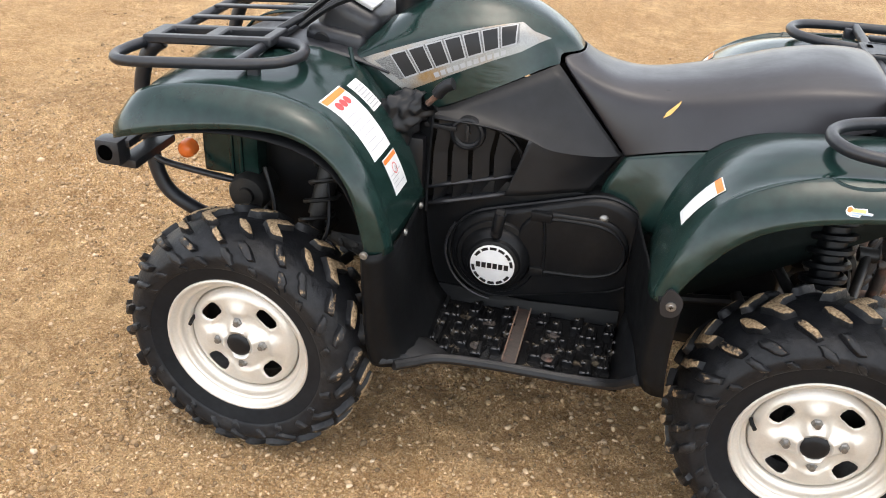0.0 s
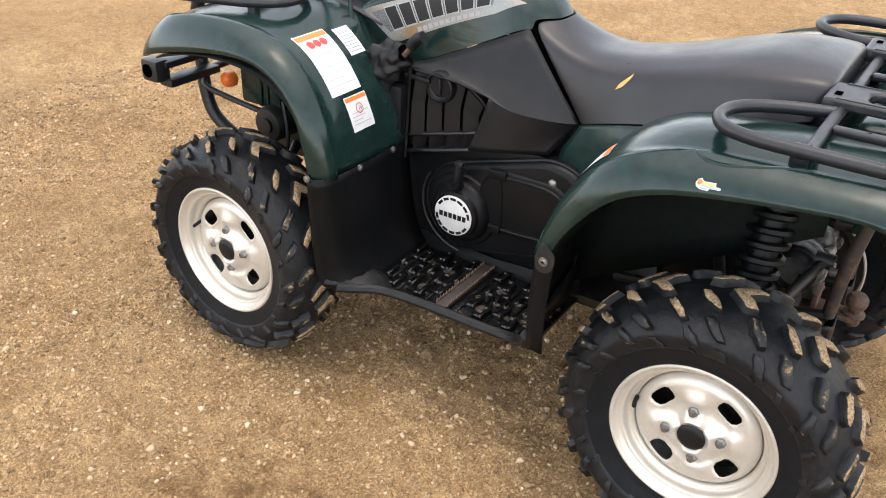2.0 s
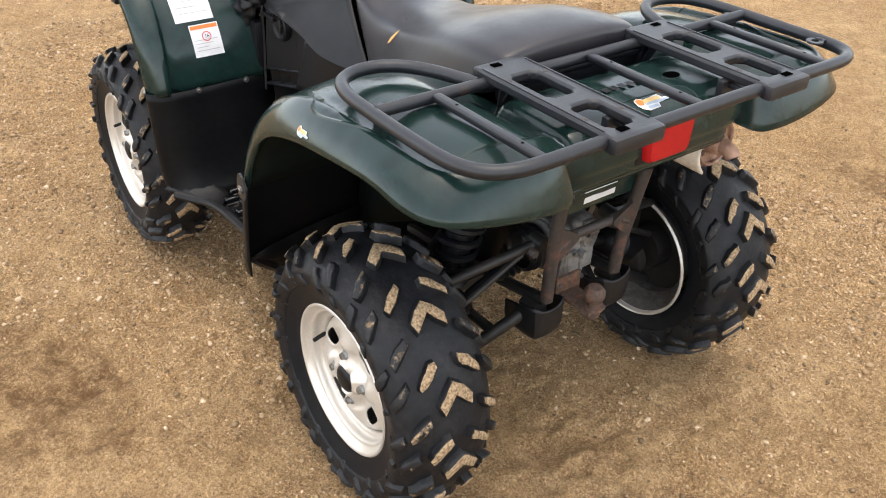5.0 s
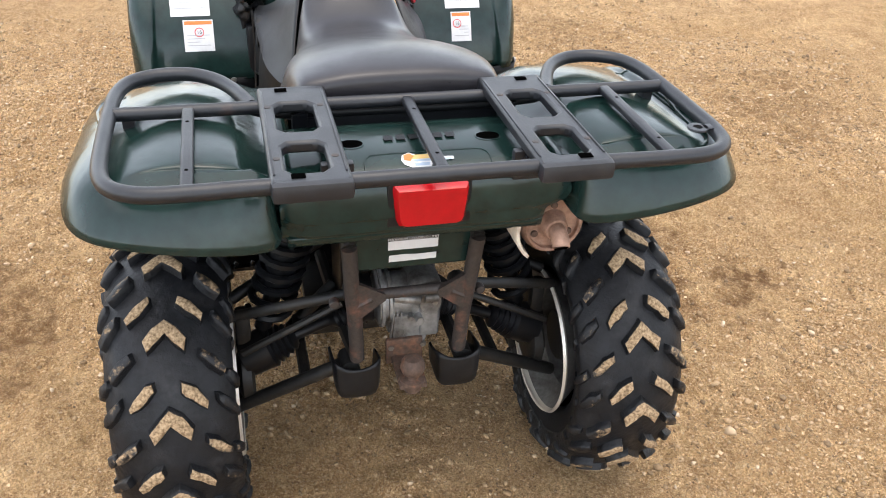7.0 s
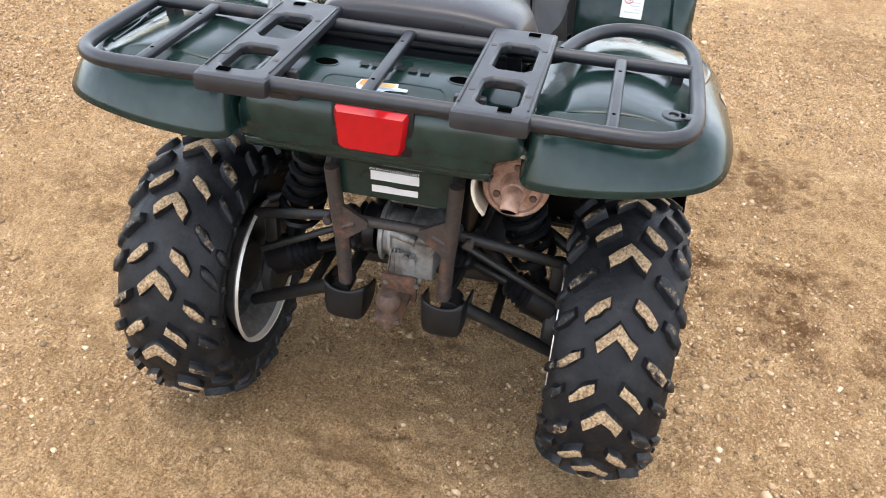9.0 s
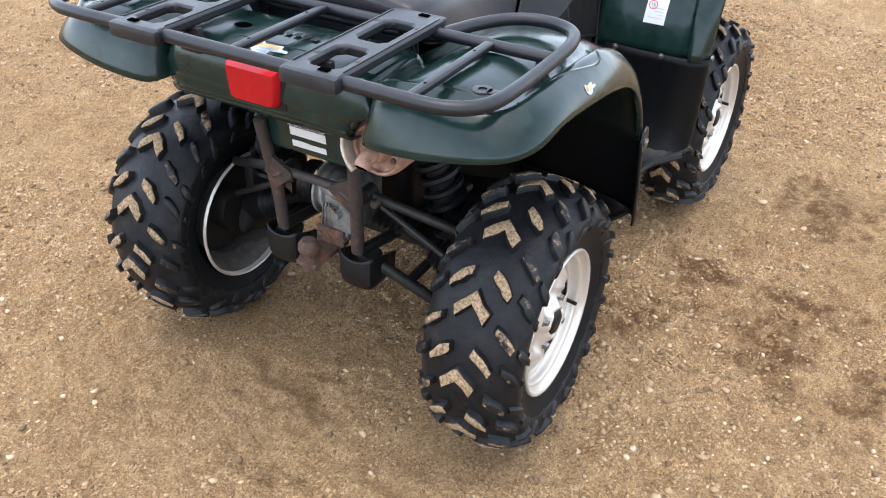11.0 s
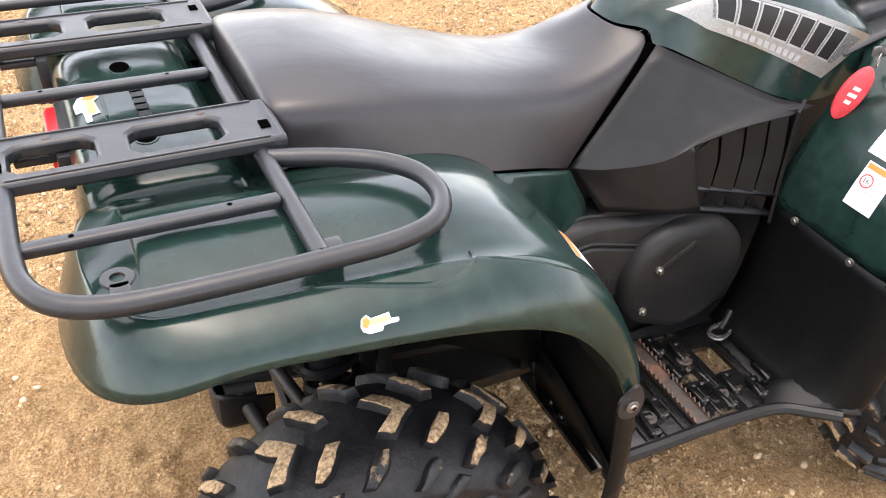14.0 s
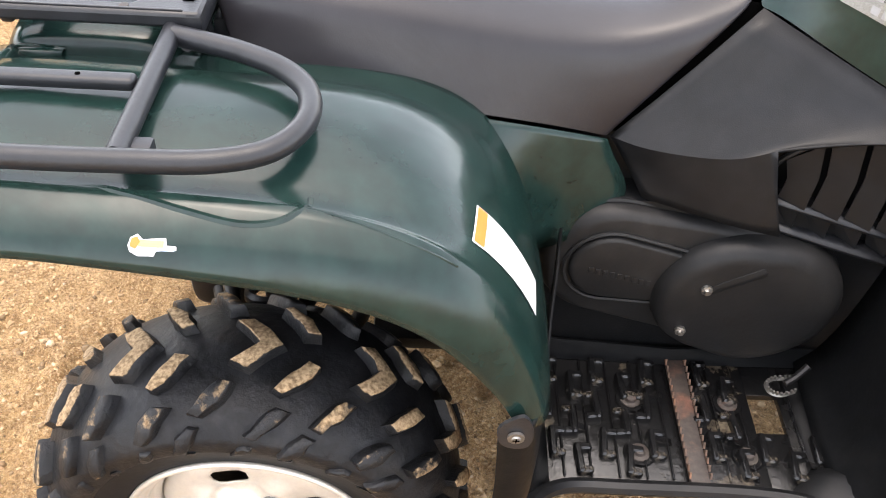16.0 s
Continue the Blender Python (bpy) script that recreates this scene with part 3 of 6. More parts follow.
    for i in range(12):
        y0 = i * 30.0
        # middle chevron, its point leading; then bars and blocks in two chains out to the sidewall
        lug([(-0.037 * k_w, y0 - 6.2), (0, y0), (0.037 * k_w, y0 - 6.2), (0.029 * k_w, y0 - 11.4), (0, y0 - 5.2), (-0.029 * k_w, y0 - 11.4)], 0.016, 1)
        for s in (1, -1):
            j = 0.4 * s
            for poly, lift, mud in (
                    ([(.024, 9.5), (.045, 6.4), (.064, 2.0), (.059, -.8), (.038, 3.0), (.020, 5.6)], 0.017, 1),
                    ([(.057, -10.0), (.077, -12.8), (.096, -16.8), (.091, -19.9), (.072, -16.6), (.054, -13.6)], 0.017, 0.47),
                    ([(.082, 4.6), (.100, 1.6), (.119, -2.6), (.114, -6.0), (.096, -2.6), (.079, .8)], 0.014, 0.32),
                    ([(.108, -17.6), (.124, -20.0), (.142, -23.4), (.138, -26.4), (.120, -23.8), (.105, -21.0)], 0.009, 0.28),
                    ([(.132, -3.6), (.144, -5.2), (.157, -7.4), (.154, -9.8), (.142, -8.4), (.130, -6.6)], 0.006, 0.25),
                    ([(.150, -20.6), (.158, -21.8), (.167, -23.2), (.165, -25.6), (.157, -24.8), (.149, -23.6)], 0.0035, 0)):
                lug([(s * x * k_w, y0 + y + j) for x, y in poly], lift, mud)
    return body, bm


def add_wheel(centre, side, half, r_top, face, turn, spin, steer, seed, rim_size=1.0):
    """wheel > tyre, rim, hub_cap, lug_nut, valve_stem; side +1: outer face towards +y."""
    bm = bmesh.new()
    lathe(bm, [(0.0, -0.07), (0.055, -0.07), (0.06, -0.06), (0.06, 0.015), (0.03, 0.02), (0.0, 0.02)], 24)
    wheel = part("wheel", bm, STEEL, atv, "mud-caked knobbly tyre on a silver steel wheel")
    wheel.matrix_basis = pose(*centre, 0, 0, steer) @ pose(0, 0, 0, 0, turn, 0) @ Matrix.Diagonal((1, side, 1, 1))
    body, lugs = tyre_mesh(half, r_top, seed, 0.168 * rim_size)
    o = part("tyre", body, [RUBBER, SIDEWALL], wheel, "black rubber tyre with a dusty sidewall", angle=180)
    o.matrix_basis = pose(0, 0, 0, 0, spin - turn, 0)
    tread = part("tread", lugs, MUDDY, wheel, "rubber tread lugs caked with dried tan mud", angle=66)
    tread.matrix_basis = o.matrix_basis.copy()
    tagged(tread, kind="stuff")
    f = face
    # rim: rolled lip, stepped well, pressed centre with four windows
    bm = bmesh.new()
    lip = [(0.1646, f - 0.022), (0.1720, f - 0.010), (0.1783, f - 0.001), (0.1804, f + 0.004), (0.1772, f + 0.008), (0.1720, f + 0.006), (0.1677, f - 0.002), (0.1614, f - 0.008),
           (0.1575, f - 0.009), (0.1540, f - 0.013), (0.1525, f - 0.024), (0.1490, f - 0.029), (0.1440, f - 0.031), (0.1400, f - 0.036), (0.1382, f - 0.046)]
    lathe(bm, [(q.x, q.y) for q in smooth_path([(r, h, 0) for r, h in lip], False, 3)], 72)
    dish = [(0.1390, -.055, .15), (0.1340, -.046, .15), (0.1250, -.038, .15), (0.1170, -.034, .17), (0.1120, -.0335, .245), (0.0990, -.034, .275), (0.0870, -.0355, .255), (0.0800, -.037, .13),
            (0.0760, -.040, .15), (0.0675, -.041, .15), (0.0570, -.038, .15), (0.0464, -.030, .15), (0.0380, -.022, .15), (0.0295, -.020, .15)]
    rings, per = [], 18
    for r, h, hw in dish:
        row = []
        for quad in range(4):
            for j in range(per):
                e0, e1 = math.pi / 4 - hw, math.pi / 4 + hw
                a = e0 * j / 6 if j <= 6 else (e0 + (e1 - e0) * (j - 6) / 6 if j <= 12 else e1 + (math.pi / 2 - e1) * (j - 12) / 6)
                near = min(a, math.pi / 2 - a) * r
                far_r = r - 0.066
                lift = 0.016 * math.exp(-((near / 0.026) ** 4 + (far_r / 0.033) ** 4)) - 0.010 * math.exp(-((near / 0.010) ** 2 + ((r - 0.056) / 0.010) ** 2))
                a += quad * math.pi / 2
                row.append(bm.verts.new((r * math.cos(a), f + 0.012 + h + lift, r * math.sin(a))))
        rings.append(row)
    n = 4 * per
    for i in range(len(dish) - 1):
        for k in range(n):
            if 3 <= i <= 6 and 6 <= k % per < 12:
                continue
            bm.faces.new((rings[i][k], rings[i][(k + 1) % n], rings[i + 1][(k + 1) % n], rings[i + 1][k]))
    rim = part("rim", bm, RIM, wheel, "silver painted steel rim with four windows", angle=50)
    rim.matrix_basis = Matrix.Diagonal((rim_size, 1, rim_size, 1))
    sm = rim.modifiers.new("thickness", "SOLIDIFY")
    sm.thickness, sm.offset = 0.003, -1
    back = -half * 0.93
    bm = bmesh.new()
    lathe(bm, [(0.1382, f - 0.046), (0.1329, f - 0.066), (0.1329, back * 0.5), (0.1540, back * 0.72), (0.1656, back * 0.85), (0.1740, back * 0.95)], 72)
    part("rim_barrel", bm, BARREL, wheel, "grey inside of the rim with browner patches").matrix_basis = rim.matrix_basis.copy()
    bm = bmesh.new()
    lathe(bm, [(0.1700, back * 0.92), (0.1740, back * 0.95), (0.1794, back), (0.1762, back - 0.006), (0.1720, back - 0.004)], 72)
    part("rim_flange", bm, RIM, wheel).matrix_basis = rim.matrix_basis.copy()
    bm = bmesh.new()
    lathe(bm, [(0.036, f - 0.034), (0.036, f - 0.016), (0.034, f - 0.011), (0.028, f - 0.002), (0.024, f + 0.0005), (0.018, f + 0.002), (0.0, f + 0.0025)], 16)
    part("hub_cap", bm, BLACK, wheel, "black plastic hub cap", angle=30)
    bm = bmesh.new()
    lathe(bm, [(0.0, f - 0.084), (0.118, f - 0.084), (0.128, f - 0.09), (0.128, f - 0.11), (0.0, f - 0.11)], 40)
    part("brake_drum", bm, STEEL, wheel, "dark dusty brake drum behind the wheel windows")
    for k in range(4):
        a = k * math.pi / 2
        bm = bmesh.new()
        lathe(bm, [(0.0128, f - 0.034), (0.0128, f - 0.015), (0.0112, f - 0.011), (0.0085, f - 0.009), (0.0070, f - 0.002), (0.0, f - 0.001)], 6)
        bmesh.ops.translate(bm, verts=bm.verts, vec=(0.056 * math.cos(a), 0, 0.056 * math.sin(a)))
        part("lug_nut", bm, CHROME, wheel, smooth=False)
    bm = bmesh.new()
    tube(bm, [(0.126, f - 0.034, 0.040), (0.124, f - 0.018, 0.039), (0.120, f - 0.002, 0.038)], 0.0048, seg=8)
    part("valve_stem", bm, BLACK, wheel)
    return wheel


R_W = 0.307
wheel_rl = add_wheel((0.0, 0.448, R_W), 1, 0.118, R_W - 0.010, 0.083, 8, 0, 0, 1, 0.955)
wheel_rr = add_wheel((0.0, -0.444, R_W), -1, 0.118, R_W - 0.010, 0.087, 31, 10.5, 0, 2, 0.955)
wheel_fl = add_wheel((1.280, 0.468, R_W - 0.008), 1, 0.104, R_W - 0.010, 0.074, 3, -10, -2, 3)
wheel_fr = add_wheel((1.280, -0.476, R_W - 0.008), -1, 0.104, R_W - 0.010, 0.075, 17, -13, -2, 4)


# rear fenders
def rear_fender(s):
    lip = [(.348, .556, .606), (.326, .558, .660), (.289, .560, .716), (.241, .560, .772), (.18, .560, .808), (.10, .560, .831), (0, .560, .847),
           (-.10, .560, .859), (-.17, .559, .866), (-.215, .558, .860), (-.26, .552, .848), (-.302, .532, .842), (-.330, .495, .838),
           (-.345, .42, .827), (-.347, .34, .815), (-.338, .252, .807), (-.31, .240, .809), (-.22, .238, .818)]
    crown = [(.384, .512, .606), (.366, .510, .682), (.326, .508, .764), (.276, .506, .826), (.208, .504, .868), (.12, .502, .893), (0, .502, .903),
             (-.10, .502, .906), (-.17, .502, .909), (-.215, .502, .910), (-.255, .496, .908), (-.285, .478, .905), (-.306, .446, .902),
             (-.318, .40, .898), (-.322, .335, .893), (-.316, .262, .890), (-.290, .246, .889), (-.22, .243, .887)]
    rows = []
    for k, (a, c) in enumerate(zip(lip, crown)):
        a, c = Vector(a), Vector(c)
        if k > 10:
            c.x += 0.010
        b = a.lerp(c, 0.55) + Vector((0.35 * (c.x - a.x), 0.014, 0.004)) if k < 11 else a.lerp(c, 0.6) + Vector((-0.004, 0.005, 0.004))
        if k < 11:
            t = min(max((k - 3) / 3, 0), 1)
            m1 = Vector((c.x + 0.006 * (1 - t), 0.40, c.z + 0.012 + 0.004 * t))
            m2 = Vector((c.x + 0.004, 0.30, c.z + 0.008 - 0.004 * t))
            m3 = Vector((c.x + 0.0, 0.255, c.z - 0.004 - 0.022 * t))
            m4 = Vector((c.x + 0.01 * (1 - t), 0.20, c.z - 0.012 - 0.026 * t))
        else:
            u = min((k - 10) / 5, 1)
            m1 = Vector((c.x + 0.035, c.y - 0.05 * (1 - u), c.z + 0.012))
            m2 = Vector((-.255, 0.30 - 0.03 * u, 0.908))
            m3 = Vector((-.252, 0.255, 0.884))
            m4 = Vector((-.250, 0.20, 0.872))
            if k > 15:
                m1, m2, m3, m4 = (c + Vector((0.002 * j, -0.006 * j, 0.001)) for j in (1, 2, 3, 4))
        step = min(max((k - 2) / 3, 0), 1) * min(max((12 - k) / 3, 0), 1)
        c2 = c + Vector((0.002, -0.010, 0.002 - 0.013 * step))
        hem = a + Vector((0.0, -0.012, -0.001)) if k < 11 else a + Vector((0.010, -0.004, -0.001))
        rows.append([mir(q, s) for q in (hem, a, b, c, c2, m1, m2, m3, m4)])
    bm = bmesh.new()
    creased(bm, grid(bm, rows), (1, 3, 4, 6, 7), 0.85)
    ob = part("rear_fender", bm, GREEN, atv, "glossy dark green plastic rear fender, scuffed", angle=180)
    return thick(ob, 0.004, 2)


fender_rl, fender_rr = rear_fender(1), rear_fender(-1)

# raised lip round the rack's pan and the parting line ahead of it
def surface_line(target, pts, r, sink, name, parent, mat):
    """A thin ridge along plan points, laid on the top of a surface."""
    te = target.evaluated_get(bpy.context.evaluated_depsgraph_get())
    path = []
    for q in smooth_path([(x, y, 0) for x, y in pts], False, 5):
        hit, place, _, _ = te.ray_cast(Vector((q.x, q.y, 1.1)), Vector((0, 0, -1)))
        if hit:
            path.append(place - Vector((0, 0, sink)))
    bm = bmesh.new()
    tube(bm, path, r, seg=6, step=1)
    return part(name, bm, mat, parent)


for s, fender in ((1, fender_rl), (-1, fender_rr)):
    surface_line(fender, [(x, y * s) for x, y in ((-.22, .492), (-.123, .496), (-.061, .505), (0, .517), (.05, .523), (.088, .516), (.110, .498), (.112, .480))], .0042, .0022, "pan_lip", fender, GREEN)
    surface_line(fender, [(x, y * s) for x, y in ((.108, .500), (.16, .506), (.21, .511), (.262, .512))], .0016, .0005, "parting_line", fender, GREEN)

# tail deck between the fenders: a raised hump in front of the lamp, its rear face upright
bm = bmesh.new()
ys = (-.238, -.230, -.212, -.13, -.06, 0, .06, .13, .212, .230, .238)
rows = []
for x, z in ((-.004, .80), (-.010, .846), (-.030, .852), (-.076, .856), (-.087, .882), (-.098, .901), (-.12, .9060), (-.19, .9085), (-.25, .9055), (-.274, .898), (-.289, .882),
             (-.295, .855), (-.298, .828), (-.292, .823), (-.296, .800), (-.280, .792)):
    row = []
    for y in ys:
        edge = (.034 if abs(y) > .235 else .008 if abs(y) > .225 else 0) if z > .87 else 0
        row.append((x + (.012 if abs(y) > .225 and x < -.25 else 0), max(y, -.192) if z < .825 and x < -.1 else y, z - edge))
    rows.append(row)
grid(bm, rows)
deck = thick(part("tail_cover", bm, GREEN, atv, "dark green plastic tail cover", angle=180), 0.004, 2)
for s in (1, -1):
    # flat black disc on the deck, painted as the shade inside a round recess
    circle = [(.016 * math.cos(a), .021 * math.sin(a)) for a in np.linspace(0, math.tau, 24, endpoint=False)]
    drape("recess_shade_disc", [circle], VOID, atv, deck, (-.194, .115 * s, .93), Vector((1, 0, 0)), Vector((0, 1, 0)), (0, 0, -1), .0012, 2)
    surface_line(deck, [(-.194 + x, .115 * s + y) for x, y in circle[::2] + circle[:1]], .0022, .0006, "recess_rim", deck, GREEN)
for y in np.linspace(-.052, .052, 6):
    drape("raised_badge_bar", [[(-.009, -.0075), (.009, -.0075), (.009, .0075), (-.009, .0075)]], BLACK, atv, deck, (-.184, y, .93), Vector((1, 0, 0)), Vector((0, 1, 0)), (0, 0, -1), .003, 1)
surface_line(deck, ((-.276, .102), (-.252, .101), (-.240, .095), (-.234, .080), (-.233, 0), (-.234, -.080), (-.240, -.095), (-.252, -.101), (-.276, -.102)), .0028, .0010, "deck_ridge", deck, GREEN)
bm = bmesh.new()
box(bm, (-.030, 0, .884), (.030, .36, .044), .008)
part("seat_rear_base", bm, PAD, atv)
bm = bmesh.new()
box(bm, (.06, 0, .735), (.40, .24, .15), .015)
part("tool_box", bm, BLACK, atv)
# lower tail panel
bm = bmesh.new()
grid(bm, [[(-.291 + d, y, z) for y in (-.190, -.17, 0, .20, .228)] for d, z in ((0.002, .800), (0.006, .784), (0.020, .774), (0.07, .770))])
thick(part("tail_valance", bm, GREEN, atv, angle=180), 0.004, 1)
bm = bmesh.new()
box(bm, (-.155, 0, .712), (0.018, 0.235, 0.150), 0.006, Euler((0, radians(-6), 0)))
tail_panel = part("rear_panel", bm, GREEN, atv, "dark green panel carrying load labels")

# tail light
bm = bmesh.new()
prof = [(y + .005, z) for y, z in ((-.0525, .818), (-.0560, .826), (-.0610, .878), (-.0590, .886), (.0590, .886), (.0610, .878), (.0560, .826), (.0525, .818), (.045, .8145), (-.045, .8145))]
a = [bm.verts.new((-.284, y, z)) for y, z in prof]
b = [bm.verts.new((-.308, y * 0.98, z)) for y, z in prof]
c = [bm.verts.new((-.315, y * 0.90, .850 + (z - .850) * .86)) for y, z in prof]
for p, q in ((a, b), (b, c)):
    for k in range(len(p)):
        bm.faces.new((p[k], p[(k + 1) % len(p)], q[(k + 1) % len(p)], q[k]))
bm.faces.new(c)
tail_light = part("tail_light", bm, RED, atv, "red plastic tail light lens")
bm = bmesh.new()
box(bm, (-.290, .005, .850), (0.016, 0.136, 0.082), 0.004)
part("lamp_housing", bm, BLACK, tail_light)


# rear black mudguards between fender and footboard
def rear_guard(s):
    bm = bmesh.new()
    rows = []
    for x, z, w in ((.352, .622, .562), (.352, .60, .563), (.356, .54, .566), (.358, .47, .570), (.352, .40, .574)):
        up = max(.56 - z, 0) / .16
        rows.append([mir(q, s) for q in ((x - .030, w, z), (x - .004, w + .002, z), (x + .020, w - .012, z + .006 * up), (x + .03, .49, z + .016 * up), (x + .04, .40, z + .016 * up),
                                         (x + .06, .30, z), (x + .07, .22, z))])
    grid(bm, rows)
    ob = thick(part("rear_mudguard", bm, LINER, atv, "black plastic mudguard flap, dusty", angle=180), 0.004, 1)
    bm = bmesh.new()
    lathe(bm, [(0.0, 0.004), (0.005, 0.004), (0.006, 0.002), (0.010, 0.0015), (0.010, -0.002)], 16, "y")
    if s < 0:
        bmesh.ops.scale(bm, vec=(1, -1, 1), verts=bm.verts)
    bolt = part("screw", bm, CHROME, ob)
    bolt.matrix_basis = pose(.342, .5705 * s, .614)
    bm = bmesh.new()
    tab = smooth_path([(.322, .5625 * s, .628), (.348, .5625 * s, .650), (.362, .5625 * s, .622), (.358, .5625 * s, .592), (.338, .5625 * s, .588), (.324, .5625 * s, .600)], True, 4)
    prism(bm, tab, (0, .005 * s, 0))
    part("guard_tab", bm, PAD, ob, "grey plastic tab with a cross-head screw", smooth=False)
    bm = bmesh.new()
    for w, h in ((.008, .0016), (.0016, .008)):
        box(bm, (.342, .5748 * s, .614), (w, .0006, h), 0)
    part("screw_slot", bm, VOID, bolt).matrix_basis = bolt.matrix_basis.inverted()
    bm = bmesh.new()
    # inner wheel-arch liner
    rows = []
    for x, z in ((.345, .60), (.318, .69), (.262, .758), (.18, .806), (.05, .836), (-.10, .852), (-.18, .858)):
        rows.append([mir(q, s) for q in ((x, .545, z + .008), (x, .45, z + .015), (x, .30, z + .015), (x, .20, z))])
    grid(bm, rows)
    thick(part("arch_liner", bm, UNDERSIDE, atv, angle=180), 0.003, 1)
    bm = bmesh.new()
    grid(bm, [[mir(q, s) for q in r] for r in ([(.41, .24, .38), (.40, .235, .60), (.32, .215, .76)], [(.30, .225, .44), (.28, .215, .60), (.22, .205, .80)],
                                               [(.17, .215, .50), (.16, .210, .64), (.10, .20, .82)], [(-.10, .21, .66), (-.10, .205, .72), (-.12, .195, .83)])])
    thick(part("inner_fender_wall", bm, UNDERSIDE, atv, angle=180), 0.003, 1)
    return ob


guard_rl, guard_rr = rear_guard(1), rear_guard(-1)


# front fenders
def front_fender(s):
    lip = [(.964, .548, .600), (.978, .550, .660), (.992, .550, .735), (1.032, .549, .800), (1.092, .547, .838), (1.16, .545, .852), (1.25, .543, .846),
           (1.36, .540, .828), (1.45, .536, .806), (1.520, .530, .786), (1.545, .515, .774)]
    crown = [(.920, .500, .600), (.936, .496, .680), (.966, .490, .745), (1.0, .486, .804), (1.06, .482, .868), (1.14, .480, .901), (1.25, .478, .911),
             (1.36, .476, .905), (1.455, .474, .892), (1.518, .470, .866), (1.556, .46, .805)]
    rows = []
    for k, (a, c) in enumerate(zip(lip, crown)):
        a, c = Vector(a), Vector(c)
        b = a.lerp(c, 0.55) + Vector((0.3 * (c.x - a.x), 0.012, 0.010 if k > 3 else 0.0))
        t = min(max((k - 3) / 3, 0), 1)
        if k < 5:
            m1 = Vector((c.x + 0.006, 0.40, c.z + 0.004))
            m2 = Vector((c.x + 0.006, 0.30, c.z + 0.002))
            m3 = Vector((c.x + 0.006, 0.21, c.z))
        else:
            m1 = Vector((c.x, 0.41, c.z - 0.004))
            m2 = Vector((c.x, 0.27, c.z + 0.006))
            m3 = Vector((c.x, 0.12, c.z + 0.010))
        hem = a + Vector((0.004 if k < 4 else 0.0, -0.014, -0.002))
        c2 = c + (Vector((0.010, -0.012, 0.001)) if k < 5 else Vector((0.0, -0.012, -0.009)))
        rows.append([mir(q, s) for q in (hem, a, b, c, c2, m1, m2, m3)])
    bm = bmesh.new()
    creased(bm, grid(bm, rows), (1, 3, 4), 0.8)
    ob = thick(part("front_fender", bm, GREEN, atv, "glossy dark green plastic front fender", angle=180), 0.004, 2)
    # black lower guard and leg shield
    bm = bmesh.new()
    rows = []
    for z, dx, w in ((.606, 0, .552), (.56, .0, .551), (.48, -.008, .550), (.40, -.020, .548), (.34, -.040, .545), (.315, -.065, .540)):
        rows.append([mir(q, s) for q in ((.978 + dx * .3, w - .010, z), (.966 + dx * .3, w + .001, z), (.940 + dx * .4, w - .002, z), (.918 + dx * .6, .50, z), (.918 + dx, .42, z),
                                         (.922 + dx, .32, z), (.93 + dx, .20, z))])
    grid(bm, rows)
    sh = thick(part("leg_shield", bm, LINER, atv, "black plastic leg shield", angle=180), 0.004, 1)
    for q in ((.968, .556, .606), (.914, .423, .602), (.916, .285, .602)):
        bm = bmesh.new()
        lathe(bm, [(0.0, -0.003), (0.004, -0.003), (0.005, -0.0015), (0.008, -0.001), (0.008, 0.004)], 14, "x" if q[1] < .5 else "y")
        if q[1] > .5:
            bmesh.ops.scale(bm, vec=(1.1, -s, 1.1), verts=bm.verts)
        o = part("screw", bm, CHROME, sh)
        o.matrix_basis = pose(q[0], q[1] * s, q[2])
    bm = bmesh.new()
    rows = []
    for x, z in ((.97, .60), (.995, .70), (1.04, .77), (1.12, .81), (1.25, .825), (1.38, .81), (1.47, .78)):
        rows.append([mir(q, s) for q in ((x, .535, z + .008), (x + .005, .42, z + .03), (x + .005, .25, z + .04))])
    grid(bm, rows)
    thick(part("arch_liner", bm, LINER, atv, angle=180), 0.003, 1)
    return ob, sh


(fender_fl, shield_l), (fender_fr, shield_r) = front_fender(1), front_fender(-1)

# front cowl between the fenders, under the rack
bm = bmesh.new()
rows = []
for x, z in ((1.06, .88), (1.14, .905), (1.26, .925), (1.40, .915), (1.50, .88), (1.56, .82), (1.575, .72)):
    rows.append([(x - 0.03 * abs(y) / .18, y, z - (0.004 if abs(y) > .15 else 0)) for y in (-.185, -.15, -.07, 0, .07, .15, .185)])
grid(bm, rows)
thick(part("front_cowl", bm, PAD, atv, "black plastic front cowl under the rack", angle=180), 0.004, 1)


# tank cover and seat, lofted over both sides
def loft(sections, n=7):
    """Sections of (foot, shoulder, top) on the left side, mirrored to the right."""
    rows = []
    for foot, sh, top in sections:
        f, s, t = Vector(foot), Vector(sh), Vector(top)
        half = []
        ctrl = [f, f.lerp(s, 0.62), s, s.lerp(t, 0.22) + (s - f) * 0.05, Vector((t.x, s.y * 0.5, t.z * 0.93 + s.z * 0.07)), t]
        half = ctrl
        rows.append([(q.x, q.y, q.z) for q in half] + [(q.x, -q.y, q.z) for q in half[-2::-1]])
    return rows


